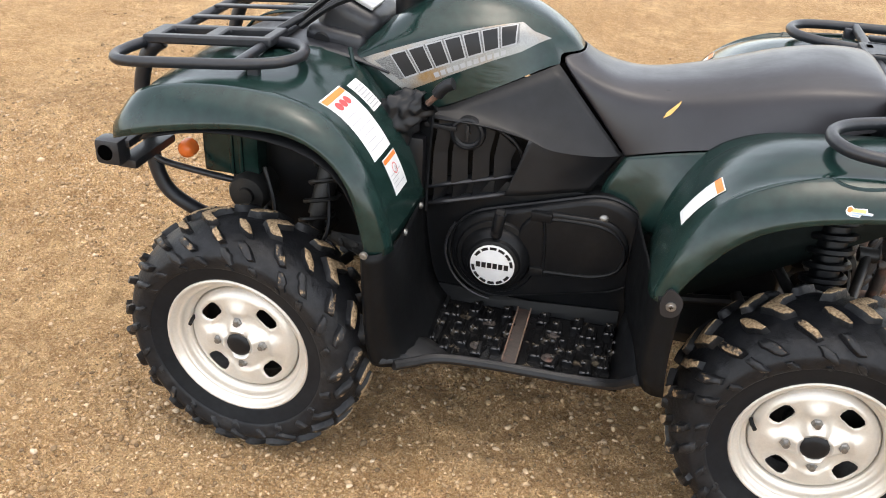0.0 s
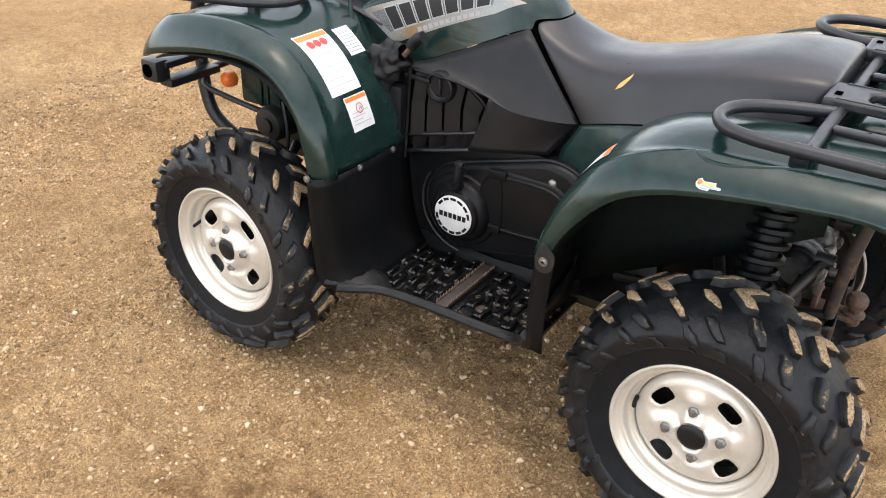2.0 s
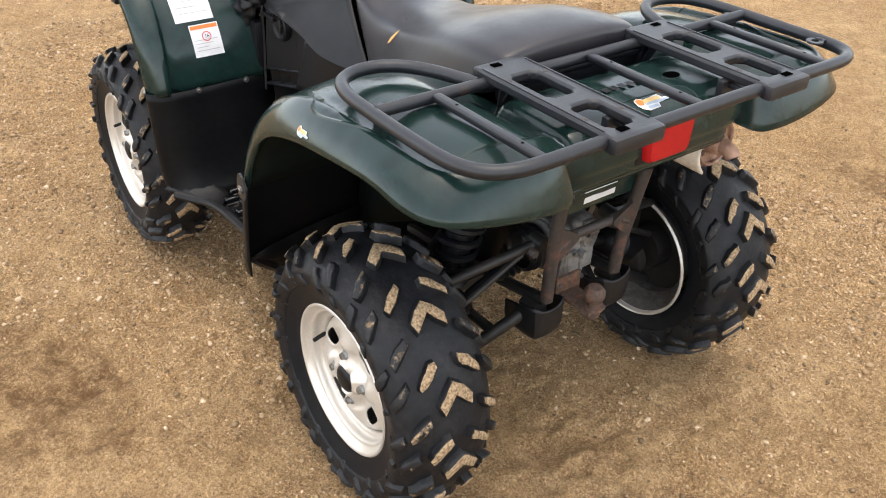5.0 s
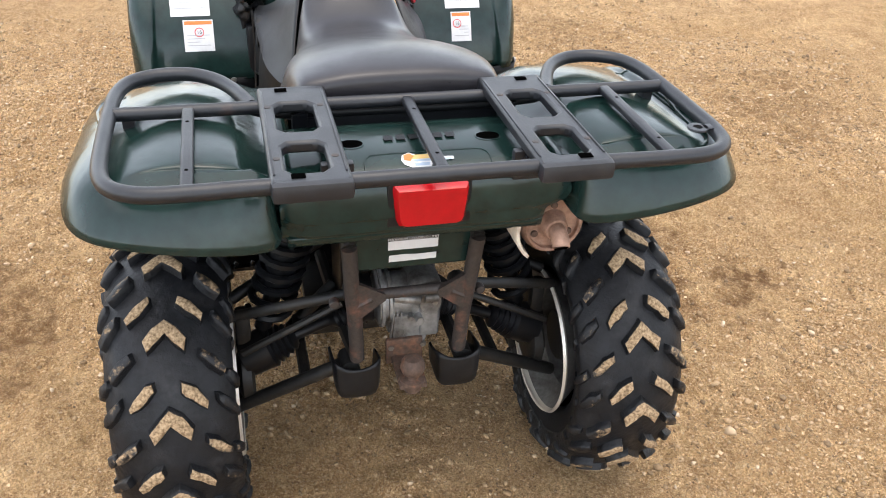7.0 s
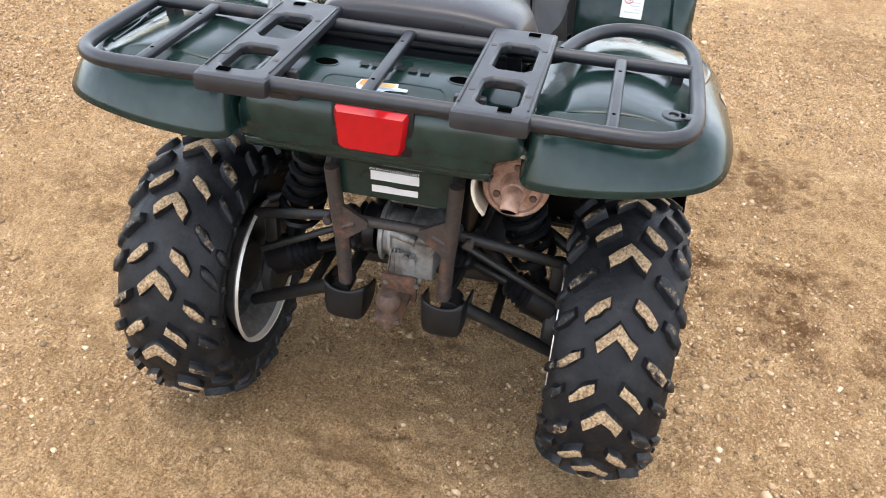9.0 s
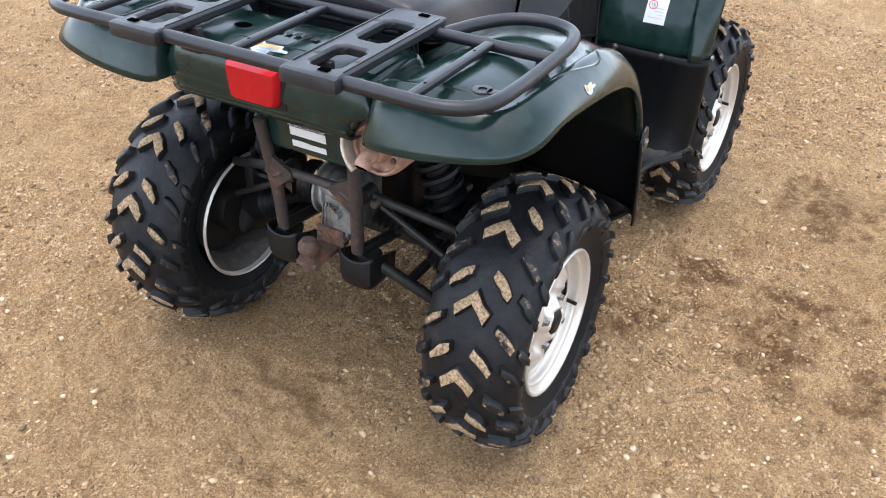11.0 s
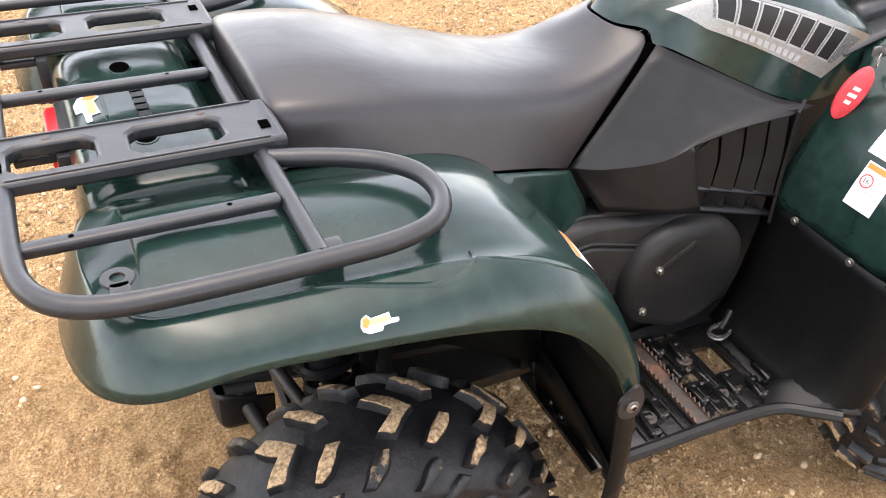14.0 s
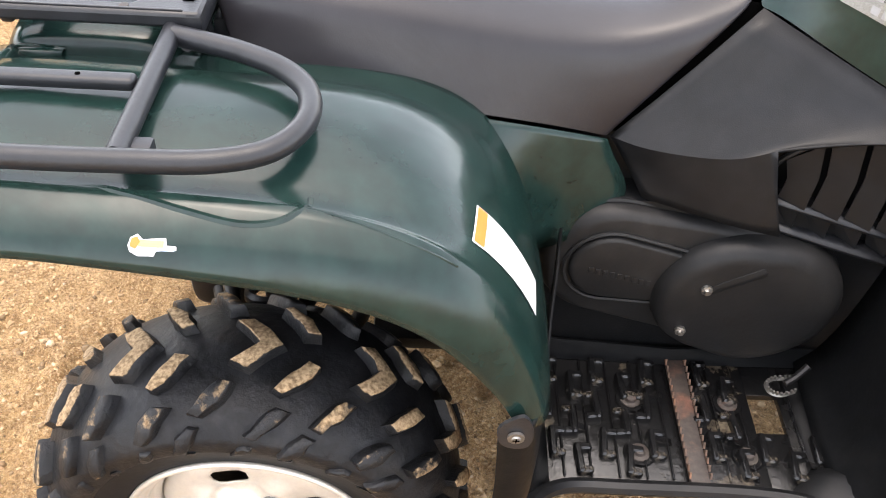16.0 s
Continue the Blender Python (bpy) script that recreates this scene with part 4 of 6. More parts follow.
seat_sections = [
    ((-.022, .170, .886), (-.040, .140, .900), (-.042, 0, .908)),
    ((-.024, .196, .884), (-.044, .172, .946), (-.048, 0, .960)),
    ((-.012, .203, .880), (-.030, .178, .955), (-.032, 0, .972)),
    ((.012, .207, .876), (.004, .184, .955), (.004, 0, .977)),
    ((.06, .216, .862), (.055, .190, .952), (.055, 0, .980)),
    ((.15, .217, .836), (.145, .182, .940), (.145, 0, .968)),
    ((.25, .208, .808), (.245, .165, .912), (.245, 0, .936)),
    ((.35, .188, .783), (.36, .146, .880), (.365, 0, .904)),
    ((.42, .170, .760), (.455, .128, .866), (.475, 0, .888)),
    ((.455, .162, .748), (.54, .120, .880), (.53, 0, .893)),
    ((.474, .156, .740), (.62, .112, .914), (.585, 0, .922)),
    ((.478, .150, .740), (.648, .106, .928), (.606, 0, .943)),
    ((.480, .120, .740), (.644, .080, .915), (.596, 0, .925))]
bm = bmesh.new()
rows = loft(seat_sections)
grid(bm, rows)
seat = part("seat", bm, VINYL, atv, "black vinyl seat with a torn patch showing foam", angle=180)
sm = seat.modifiers.new("round", "SUBSURF")
sm.levels = sm.render_levels = 2
bm = bmesh.new()
grid(bm, [[(x, y, z - 0.012) for y in (-w, 0, w)] for x, z, w in ((-.01, .884, .18), (.15, .836, .19), (.30, .79, .17), (.46, .742, .14))])
part("seat_base", bm, BLACK, seat)

tank_sections = [
    ((.648, .104, .916), (.652, .085, .936), (.606, 0, .938)),
    ((.662, .116, .922), (.668, .094, .962), (.626, 0, .968)),
    ((.74, .148, .884), (.735, .122, .992), (.72, 0, 1.030)),
    ((.84, .174, .838), (.835, .154, .990), (.83, 0, 1.060)),
    ((.93, .184, .798), (.94, .166, .968), (.93, 0, 1.050)),
    ((1.02, .186, .790), (1.03, .172, .942), (1.02, 0, 1.005)),
    ((1.09, .186, .825), (1.10, .172, .914), (1.09, 0, .950)),
    ((1.13, .182, .850), (1.14, .160, .888), (1.14, 0, .905))]
bm = bmesh.new()
grid(bm, loft(tank_sections))
tank = part("tank_cover", bm, GREEN, atv, "glossy dark green tank cover with worn decals", angle=180)
sm = tank.modifiers.new("round", "SUBSURF")
sm.levels = sm.render_levels = 2


# side panels, vents and engine bay
def side_panel(s):
    bm = bmesh.new()
    A, B, C, D, E = (.480, .151, .738), (.520, .178, .737), (.597, .202, .744), (.645, .209, .749), (.690, .214, .770)
    upper = [[A, (.552, .141, .815), (.650, .112, .921)], [B, (.60, .160, .800), (.735, .145, .884)], [C, (.68, .184, .800), (.835, .172, .838)],
             [D, (.74, .202, .795), (.885, .188, .816)], [E, (.785, .209, .796), (.905, .197, .812)], [(.745, .218, .785), (.83, .213, .798), (.925, .203, .807)],
             [(.81, .219, .793), (.88, .214, .799), (.945, .206, .803)], [(.90, .217, .793), (.94, .212, .796), (.968, .205, .796)]]
    lower = [[A, (.506, .160, .704), (.538, .180, .652)], [B, (.555, .185, .704), (.605, .201, .646)], [C, (.625, .210, .694), (.665, .219, .639)],
             [D, (.690, .217, .694), (.728, .225, .629)], [E, (.706, .219, .709), (.734, .225, .630)]]
    vs = grid(bm, [[mir(q, s) for q in r] for r in upper])
    lay = bm.edges.layers.float.new("crease_edge")
    for i in range(4):
        bm.edges.get((vs[i][0], vs[i + 1][0]))[lay] = 1.0
    grid(bm, [[mir(q, s) for q in r] for r in lower])
    bmesh.ops.remove_doubles(bm, verts=bm.verts, dist=1e-5)
    thick(part("side_panel", bm, BLACK, atv, "matt black plastic side panel below the tank", angle=28), 0.004, 2)
    bm = bmesh.new()
    grid(bm, [[mir(q, s) for q in r] for r in ([(.455, .136, .74), (.53, .124, .815), (.632, .094, .921)], [(.52, .140, .735), (.60, .128, .81), (.69, .098, .915)])])
    thick(part("seam_filler", bm, VOID, atv), .003, 0)
    # vent: dark back, slats, two shelves, rim
    bm = bmesh.new()
    grid(bm, [[mir(q, s) for q in r] for r in (
        [(.645, .160, .735), (.70, .160, .66), (.735, .155, .60)], [(.76, .168, .785), (.78, .165, .68), (.80, .160, .585)],
        [(.90, .178, .80), (.90, .178, .68), (.905, .180, .565)], [(.96, .190, .80), (.96, .190, .68), (.96, .20, .55)])])
    vent = thick(part("side_vent", bm, LINER, atv, "black plastic louvred side vent", smooth=False), 0.004, 0)
    xt = (.715, .765, .815, .862, .905)
    zt = (.735, .772, .786, .792, .794)
    xb = (.722, .772, .822, .870, .915)
    for k in range(4):
        za, zb = .671 - .0115 * k, .671 - .0115 * (k + 1)
        top_y, low_y = .182 + .006 * k, .188 + .007 * k
        bm = bmesh.new()
        grid(bm, [[mir(q, s) for q in r] for r in (
            [(xt[k] + .006, top_y + .002, zt[k]), (xt[k] * .45 + xb[k] * .55 + .012, top_y + .005, (zt[k] + za) / 2), (xb[k] + .006, low_y - .001, za)],
            [(xt[k + 1] - .006, top_y + .014, zt[k + 1]), (xt[k + 1] * .45 + xb[k + 1] * .55 - .001, top_y + .018, (zt[k + 1] + zb) / 2), (xb[k + 1] - .006, low_y + .013, zb)])])
        thick(part("vent_slat", bm, BLACK, vent, smooth=False), 0.003, 0)
        bm = bmesh.new()
        grid(bm, [[mir(q, s) for q in r] for r in (
            [(xb[k] + .002, low_y - .016, za - .004), (xb[k] + .014, low_y - .018, za - .046)], [(xb[k + 1] - .010, low_y + .006, zb - .004), (xb[k + 1] - .006, low_y + .002, zb - .046)])])
        thick(part("vent_slat", bm, BLACK, vent, smooth=False), 0.003, 0)
    for za, zb, xa in ((.672, .625, .712), (.624, .580, .726)):
        bm = bmesh.new()
        grid(bm, [[mir(q, s) for q in r] for r in ([(xa, .165, za), (.81, .17, (za + zb) / 2 + .002), (.925, .19, zb)], [(xa, .196, za - .004), (.81, .208, (za + zb) / 2 - .003), (.925, .226, zb - .004)])])
        thick(part("vent_shelf", bm, PAD, vent, angle=60), .006, 1)
    bm = bmesh.new()
    tube(bm, [mir(q, s) for q in ((.700, .182, .700), (.718, .186, .742), (.765, .192, .777), (.82, .198, .793), (.87, .205, .799), (.93, .212, .80))], 0.0045, seg=8)
    part("vent_rim", bm, BLACK, vent)
    bm = bmesh.new()
    grid(bm, [[mir(q, s) for q in r] for r in ([(.912, .222, .80), (.918, .222, .68), (.920, .228, .56)], [(.945, .20, .81), (.950, .20, .68), (.955, .20, .55)])])
    thick(part("vent_edge", bm, BLACK, vent, smooth=False), 0.006, 0)
    # green panel under the seat
    bm = bmesh.new()
    grid(bm, [[mir(q, s) for q in r] for r in (
        [(.474, .160, .738), (.49, .164, .705), (.525, .168, .655), (.50, .175, .60)],
        [(.42, .176, .758), (.425, .186, .72), (.44, .19, .655), (.44, .20, .58)],
        [(.35, .194, .780), (.36, .205, .745), (.39, .215, .67), (.40, .22, .58)],
        [(.25, .212, .806), (.28, .230, .79), (.345, .245, .70), (.375, .25, .60)],
        [(.10, .222, .850), (.11, .238, .846), (.20, .26, .80), (.30, .27, .70)],
        [(-.02, .222, .872), (-.02, .236, .868), (0.0, .255, .86), (.0, .26, .80)])])
    thick(part("side_cover", bm, GREEN, atv, "dark green plastic cover under the seat", angle=180), 0.004, 2)
    return vent


vent_l, vent_r = side_panel(1), side_panel(-1)

# dark engine and frame mass inside
bm = bmesh.new()
box(bm, (.695, 0, .47), (.57, .37, .36), 0.03)
part("engine_block", bm, DULL, atv, "dark grimy engine block")
bm = bmesh.new()
box(bm, (.62, 0, .68), (.66, .27, .20), 0.05)
part("air_box", bm, BLACK, atv)
bm = bmesh.new()
box(bm, (1.22, 0, .62), (.52, .30, .44), 0.05)
part("front_housing", bm, BLACK, atv)
bm = bmesh.new()
box(bm, (.62, 0, .285), (.95, .34, .03), 0.01)
part("belly_plate", bm, STEEL, atv)


def cover_outline(c1, r1, c2, r2, n=28):
    """A rounded outline round two circles in the x-z plane."""
    pts = []
    (x1, z1), (x2, z2) = c1, c2
    d = math.hypot(x2 - x1, z2 - z1)
    base = math.atan2(z2 - z1, x2 - x1)
    off = math.acos((r1 - r2) / d)
    for k in range(n + 1):
        a = base + off + (math.tau - 2 * off) * k / n
        pts.append((x1 + r1 * math.cos(a), z1 + r1 * math.sin(a)))
    for k in range(n + 1):
        a = base - off + 2 * off * k / n
        pts.append((x2 + r2 * math.cos(a), z2 + r2 * math.sin(a)))
    return pts


def cover(bm, outline, y0, y1, s, round_r=0.02, steps=4):
    """A rounded lid on an outline: from y0 out to y1."""
    cx = sum(p[0] for p in outline) / len(outline)
    cz = sum(p[1] for p in outline) / len(outline)
    rows = []
    size = max(math.hypot(x - cx, z - cz) for x, z in outline)
    for k in range(steps + 2):
        if k == 0:
            f, y = 1.0, y0
        else:
            a = (k - 1) / steps * math.pi / 2
            f, y = 1 - round_r / size * (1 - math.cos(a)), y1 - round_r * 0.8 * (1 - math.sin(a))
        rows.append([(cx + (x - cx) * f, s * y, cz + (z - cz) * f) for x, z in outline])
    vs = grid_closed(bm, rows)
    bm.faces.new(vs[-1])


def grid_closed(bm, rows):
    vs = [[bm.verts.new(q) for q in row] for row in rows]
    n = len(vs[0])
    for i in range(len(vs) - 1):
        for j in range(n):
            bm.faces.new((vs[i][j], vs[i][(j + 1) % n], vs[i + 1][(j + 1) % n], vs[i + 1][j]))
    return vs


# left engine cover with starter housing and round badge
bm = bmesh.new()
cover(bm, cover_outline((.742, .462), .118, (.505, .525), .125), .16, .222, 1, .025)
cover_l = part("engine_cover", bm, DULL, atv, "black plastic engine side cover")
bm = bmesh.new()
cover(bm, cover_outline((.610, .520), .085, (.510, .525), .080), .20, .232, 1, .010)
part("cover_plate", bm, DULL, cover_l)
bm = bmesh.new()
tube(bm, [(x, .203, z) for x, z in cover_outline((.742, .462), .120, (.505, .525), .127)], .0045, True, 6, 1)
part("cover_flange", bm, BLACK, cover_l)
for path in ([(.632, .232, .588), (.57, .233, .592), (.50, .233, .588), (.458, .233, .565), (.440, .233, .525), (.452, .233, .480), (.50, .233, .456), (.56, .233, .450), (.624, .232, .447)],
             [(.636, .232, .590), (.628, .232, .54), (.624, .232, .447)]):
    bm = bmesh.new()
    tube(bm, path, .0042, seg=8)
    part("cover_rib", bm, DULL, cover_l)
for x, z, w in ((.640, .593, .050), (.640, .446, .034)):
    bm = bmesh.new()
    box(bm, (x, .232, z), (w, .018, .024), .005)
    part("cover_lug", bm, DULL, cover_l)
bm = bmesh.new()
tube(bm, [(.742 + .128 * math.cos(a), .215, .462 + .128 * math.sin(a)) for a in np.linspace(radians(35), radians(-85), 12)], .0035, seg=8, step=1)
part("breather_hose", bm, PAD, cover_l, "grey rubber hose round the starter housing")
bm = bmesh.new()
lathe(bm, [(.100, .20), (.100, .222), (.096, .228), (.085, .230)], 40, "y", (.742, 0, .462))
part("starter_collar", bm, DULL, cover_l)
bm = bmesh.new()
lathe(bm, [(.085, .20), (.085, .232), (.078, .246), (.066, .252), (.062, .262), (.052, .266), (0, .266)], 40, "y", (.742, 0, .462))
starter = part("starter_housing", bm, DULL, cover_l, "black recoil starter housing")
bm = bmesh.new()
lathe(bm, [(.054, .2645), (.054, .2685), (.052, .2700), (0, .2700)], 40, "y", (.742, 0, .462))
badge = part("round_badge", bm, WHITE, starter, "round silver-white badge with black lettering bars")
bm = bmesh.new()
for k in range(14):
    a0, a1 = (k + 0.12) * math.tau / 14, (k + 0.88) * math.tau / 14
    if k in (0, 7):
        continue
    prism(bm, [(.742 + r * math.cos(a), .2702, .462 + r * math.sin(a)) for r, a in ((.0505, a0), (.0505, (a0 + a1) / 2), (.0505, a1), (.0435, a1), (.0435, (a0 + a1) / 2), (.0435, a0))], (0, .0008, 0))
for k in range(6):
    x = .742 + .034 - k * .0136
    prism(bm, [(x + .0052, .2702, .462 - .007), (x - .0052, .2702, .462 - .007), (x - .0052, .2702, .462 + .007), (x + .0052, .2702, .462 + .007)], (0, .0008, 0))
part("badge_print", bm, INK, badge, smooth=False)
bm = bmesh.new()
tube(bm, [(.742, .24, .53), (.738, .262, .56), (.732, .262, .60)], .014, seg=10)
box(bm, (.737, .262, .575), (.022, .018, .075), .006, Euler((0, radians(-8), 0)))
part("starter_handle", bm, BLACK, starter, "black starter pull handle")
bm = bmesh.new()
lathe(bm, [(0, .230), (.006, .229), (.011, .226), (.012, .218)], 14, "y", (.498, 0, .605))
part("screw", bm, CHROME, cover_l)

# right belt-drive cover
bm = bmesh.new()
cover(bm, cover_outline((.755, .480), .126, (.508, .532), .108), .15, .205, -1, .030)
cover_r = part("belt_cover", bm, COVER, atv, "black plastic belt drive cover")
bm = bmesh.new()
cover(bm, cover_outline((.636, .512), .048, (.508, .534), .062), .19, .214, -1, .010)
part("cover_plate", bm, COVER, cover_r)
bm = bmesh.new()
cover(bm, cover_outline((.752, .478), .126, (.700, .490), .118), .19, .240, -1, .035)
part("cover_dome", bm, COVER, cover_r)
bm = bmesh.new()
tube(bm, [(x, -.2075, z) for x, z in cover_outline((.636, .512), .055, (.508, .534), .069)], .0035, True, 6, 1)
part("cover_groove_lip", bm, COVER, cover_r)
bm = bmesh.new()
tube(bm, [(x, -.176, z) for x, z in cover_outline((.755, .480), .128, (.508, .532), .110)], .0045, True, 6, 1)
part("cover_flange", bm, COVER, cover_r)
bm = bmesh.new()
box(bm, (.690, -.226, .545), (.10, .034, .020), .008, Euler((0, radians(-32), 0)))
part("dome_brace", bm, COVER, cover_r)
for k in range(9):
    bm = bmesh.new()
    box(bm, (.480 + k * .0115, -.2145, .533 - k * .0030), (.0075, .002, .011), .0008)
    part("embossed_bar", bm, COVER, cover_r)
for x, z in ((.652, .529), (.634, .435)):
    bm = bmesh.new()
    box(bm, (x + .010, -.226, z - .002), (.050, .026, .034), .010, Euler((0, radians(20), 0)))
    part("bolt_boss", bm, COVER, cover_r)
for x, z in ((.652, .529), (.634, .435)):
    bm = bmesh.new()
    lathe(bm, [(0, -.250), (.005, -.250), (.006, -.246), (.009, -.245), (.009, -.222)], 8, "y", (x, 0, z))
    part("cover_bolt", bm, CHROME, cover_r)


# footboards
def footboard(s):
    bm = bmesh.new()
    if s > 0:
        box(bm, (.645, .318, .298), (.47, .256, .012), 0.004)
    else:
        # an opening by the brake pedal
        for x0, x1, y0, y1 in ((.41, .772, .19, .446), (.822, .88, .19, .446), (.772, .822, .338, .446), (.772, .822, .19, .265)):
            box(bm, ((x0 + x1) / 2, -(y0 + y1) / 2, .298), (x1 - x0, y1 - y0, .012), 0.002)
    board = part("footboard", bm, WELL, atv, "black ribbed plastic footboard with dirt")
    bm = bmesh.new()
    tube(bm, [mir(q, s) for q in ((.905, .535, .322), (.87, .500, .314), (.82, .462, .308), (.72, .448, .306), (.55, .446, .306), (.46, .450, .312), (.41, .485, .345), (.375, .545, .41))], .012, seg=8)
    part("outer_rail", bm, BLACK, board)
    bm = bmesh.new()
    grid(bm, [[mir(q, s) for q in r] for r in ([(.93, .53, .35), (.92, .40, .34), (.92, .22, .34)], [(.865, .49, .314), (.86, .40, .302), (.86, .22, .302)], [(.83, .46, .308), (.84, .40, .302), (.84, .22, .302)])])
    thick(part("toe_ramp", bm, BLACK, board), .005, 1)
    bm = bmesh.new()
    grid(bm, [[mir(q, s) for q in r] for r in ([(.36, .565, .42), (.38, .45, .44), (.40, .24, .44)], [(.425, .465, .325), (.43, .40, .302), (.43, .22, .302)])])
    thick(part("heel_ramp", bm, DULL, board), .005, 1)
    bm = bmesh.new()
    grid(bm, [[mir(q, s) for q in r] for r in ([(.90, .20, .304), (.65, .205, .304), (.43, .20, .304)], [(.90, .192, .345), (.65, .196, .335), (.43, .19, .345)])])
    thick(part("inner_kerb", bm, DULL, board, smooth=False), .006, 0)
    bm = bmesh.new()
    grid(bm, [[mir(q, s) for q in r] for r in ([(.790, .452, .309), (.862, .498, .315), (.935, .552, .330)], [(.815, .430, .310), (.885, .455, .328), (.925, .520, .352)],
                                               [(.845, .400, .306), (.895, .425, .345), (.912, .495, .385)])])
    thick(part("toe_plate", bm, COVER, board, angle=180), .005, 1)
    # foot peg bar across
    bm = bmesh.new()
    box(bm, mir((.660, .318, .309), s), (.030, .240, .010), .002)
    peg = part("peg_bar", bm, OLD_STEEL, board, "rusty steel foot peg bar with teeth")
    for dx in (-.016, .016):
        bm = bmesh.new()
        for k in range(17):
            y = .205 + k * .0135
            prism(bm, [mir((.660 + dx - .0015, y, .315), s), mir((.660 + dx - .0015, y + .006, .324), s), mir((.660 + dx - .0015, y + .012, .315), s)], (.003, 0, 0))
        part("peg_teeth", bm, RUST, peg, smooth=False)
    # raised tread blocks
    rr = random.Random(11)
    proto = None
    for half, x_first in ((0, .438), (1, .692)):
        for i in range(5):
            for j in range(4):
                x = x_first + i * .0405
                y = .232 + j * .070 + (.030 if i % 2 else 0)
                if y > .425 or (s < 0 and half and y < .35 and i > 1):
                    continue
                if proto is None:
                    bm = bmesh.new()
                    box(bm, (0, 0, 0), (.012, .052, .022), .003, None, 1)
                    box(bm, (.011, .020, 0), (.022, .012, .019), .003, None, 1)
                    box(bm, (.010, -.020, 0), (.018, .012, .017), .003, None, 1)
                    proto = part("tread_block", bm, WELL, board)
                    proto.matrix_basis = pose(x, y * s, .308)
                else:
                    share(proto, pose(x + rr.uniform(-.003, .003), y * s, .308, 0, 0, 180 * (j % 2) + rr.uniform(-6, 6)), board)
    # gussets between the blocks and low cross ribs
    for x in (.455, .497, .540, .582, .622, .710, .752, .795, .838):
        if s < 0 and .76 < x < .83:
            continue
        bm = bmesh.new()
        box(bm, mir((x, .318, .3055), s), (.004, .225, .007), .0015, None, 1)
        part("floor_rib", bm, WELL, board)
    for x, y in ((.470, .262), (.470, .332), (.600, .262), (.600, .352), (.720, .262), (.725, .352), (.835, .392)):
        bm = bmesh.new()
        prism(bm, [mir((x, y, .304), s), mir((x + .030, y + .004, .304), s), mir((x, y + .004, .318), s)], (0, .012 * s, 0))
        part("floor_gusset", bm, WELL, board, smooth=False)
    for x, y in ((.575, .285), (.575, .385), (.735, .285), (.745, .385)):
        bm = bmesh.new()
        lathe(bm, [(.016, .001), (.017, .004), (.023, .004), (.025, .0)], 20, "z", (x, y * s, .304))
        part("bolt_cup", bm, WELL, board)
        bm = bmesh.new()
        lathe(bm, [(0, .012), (.008, .011), (.010, .006), (.016, .005), (.017, 0)], 14, "z", (x, y * s, .304))
        part("floor_bolt", bm, OLD_STEEL, board)
    return board


board_l, board_r = footboard(1), footboard(-1)

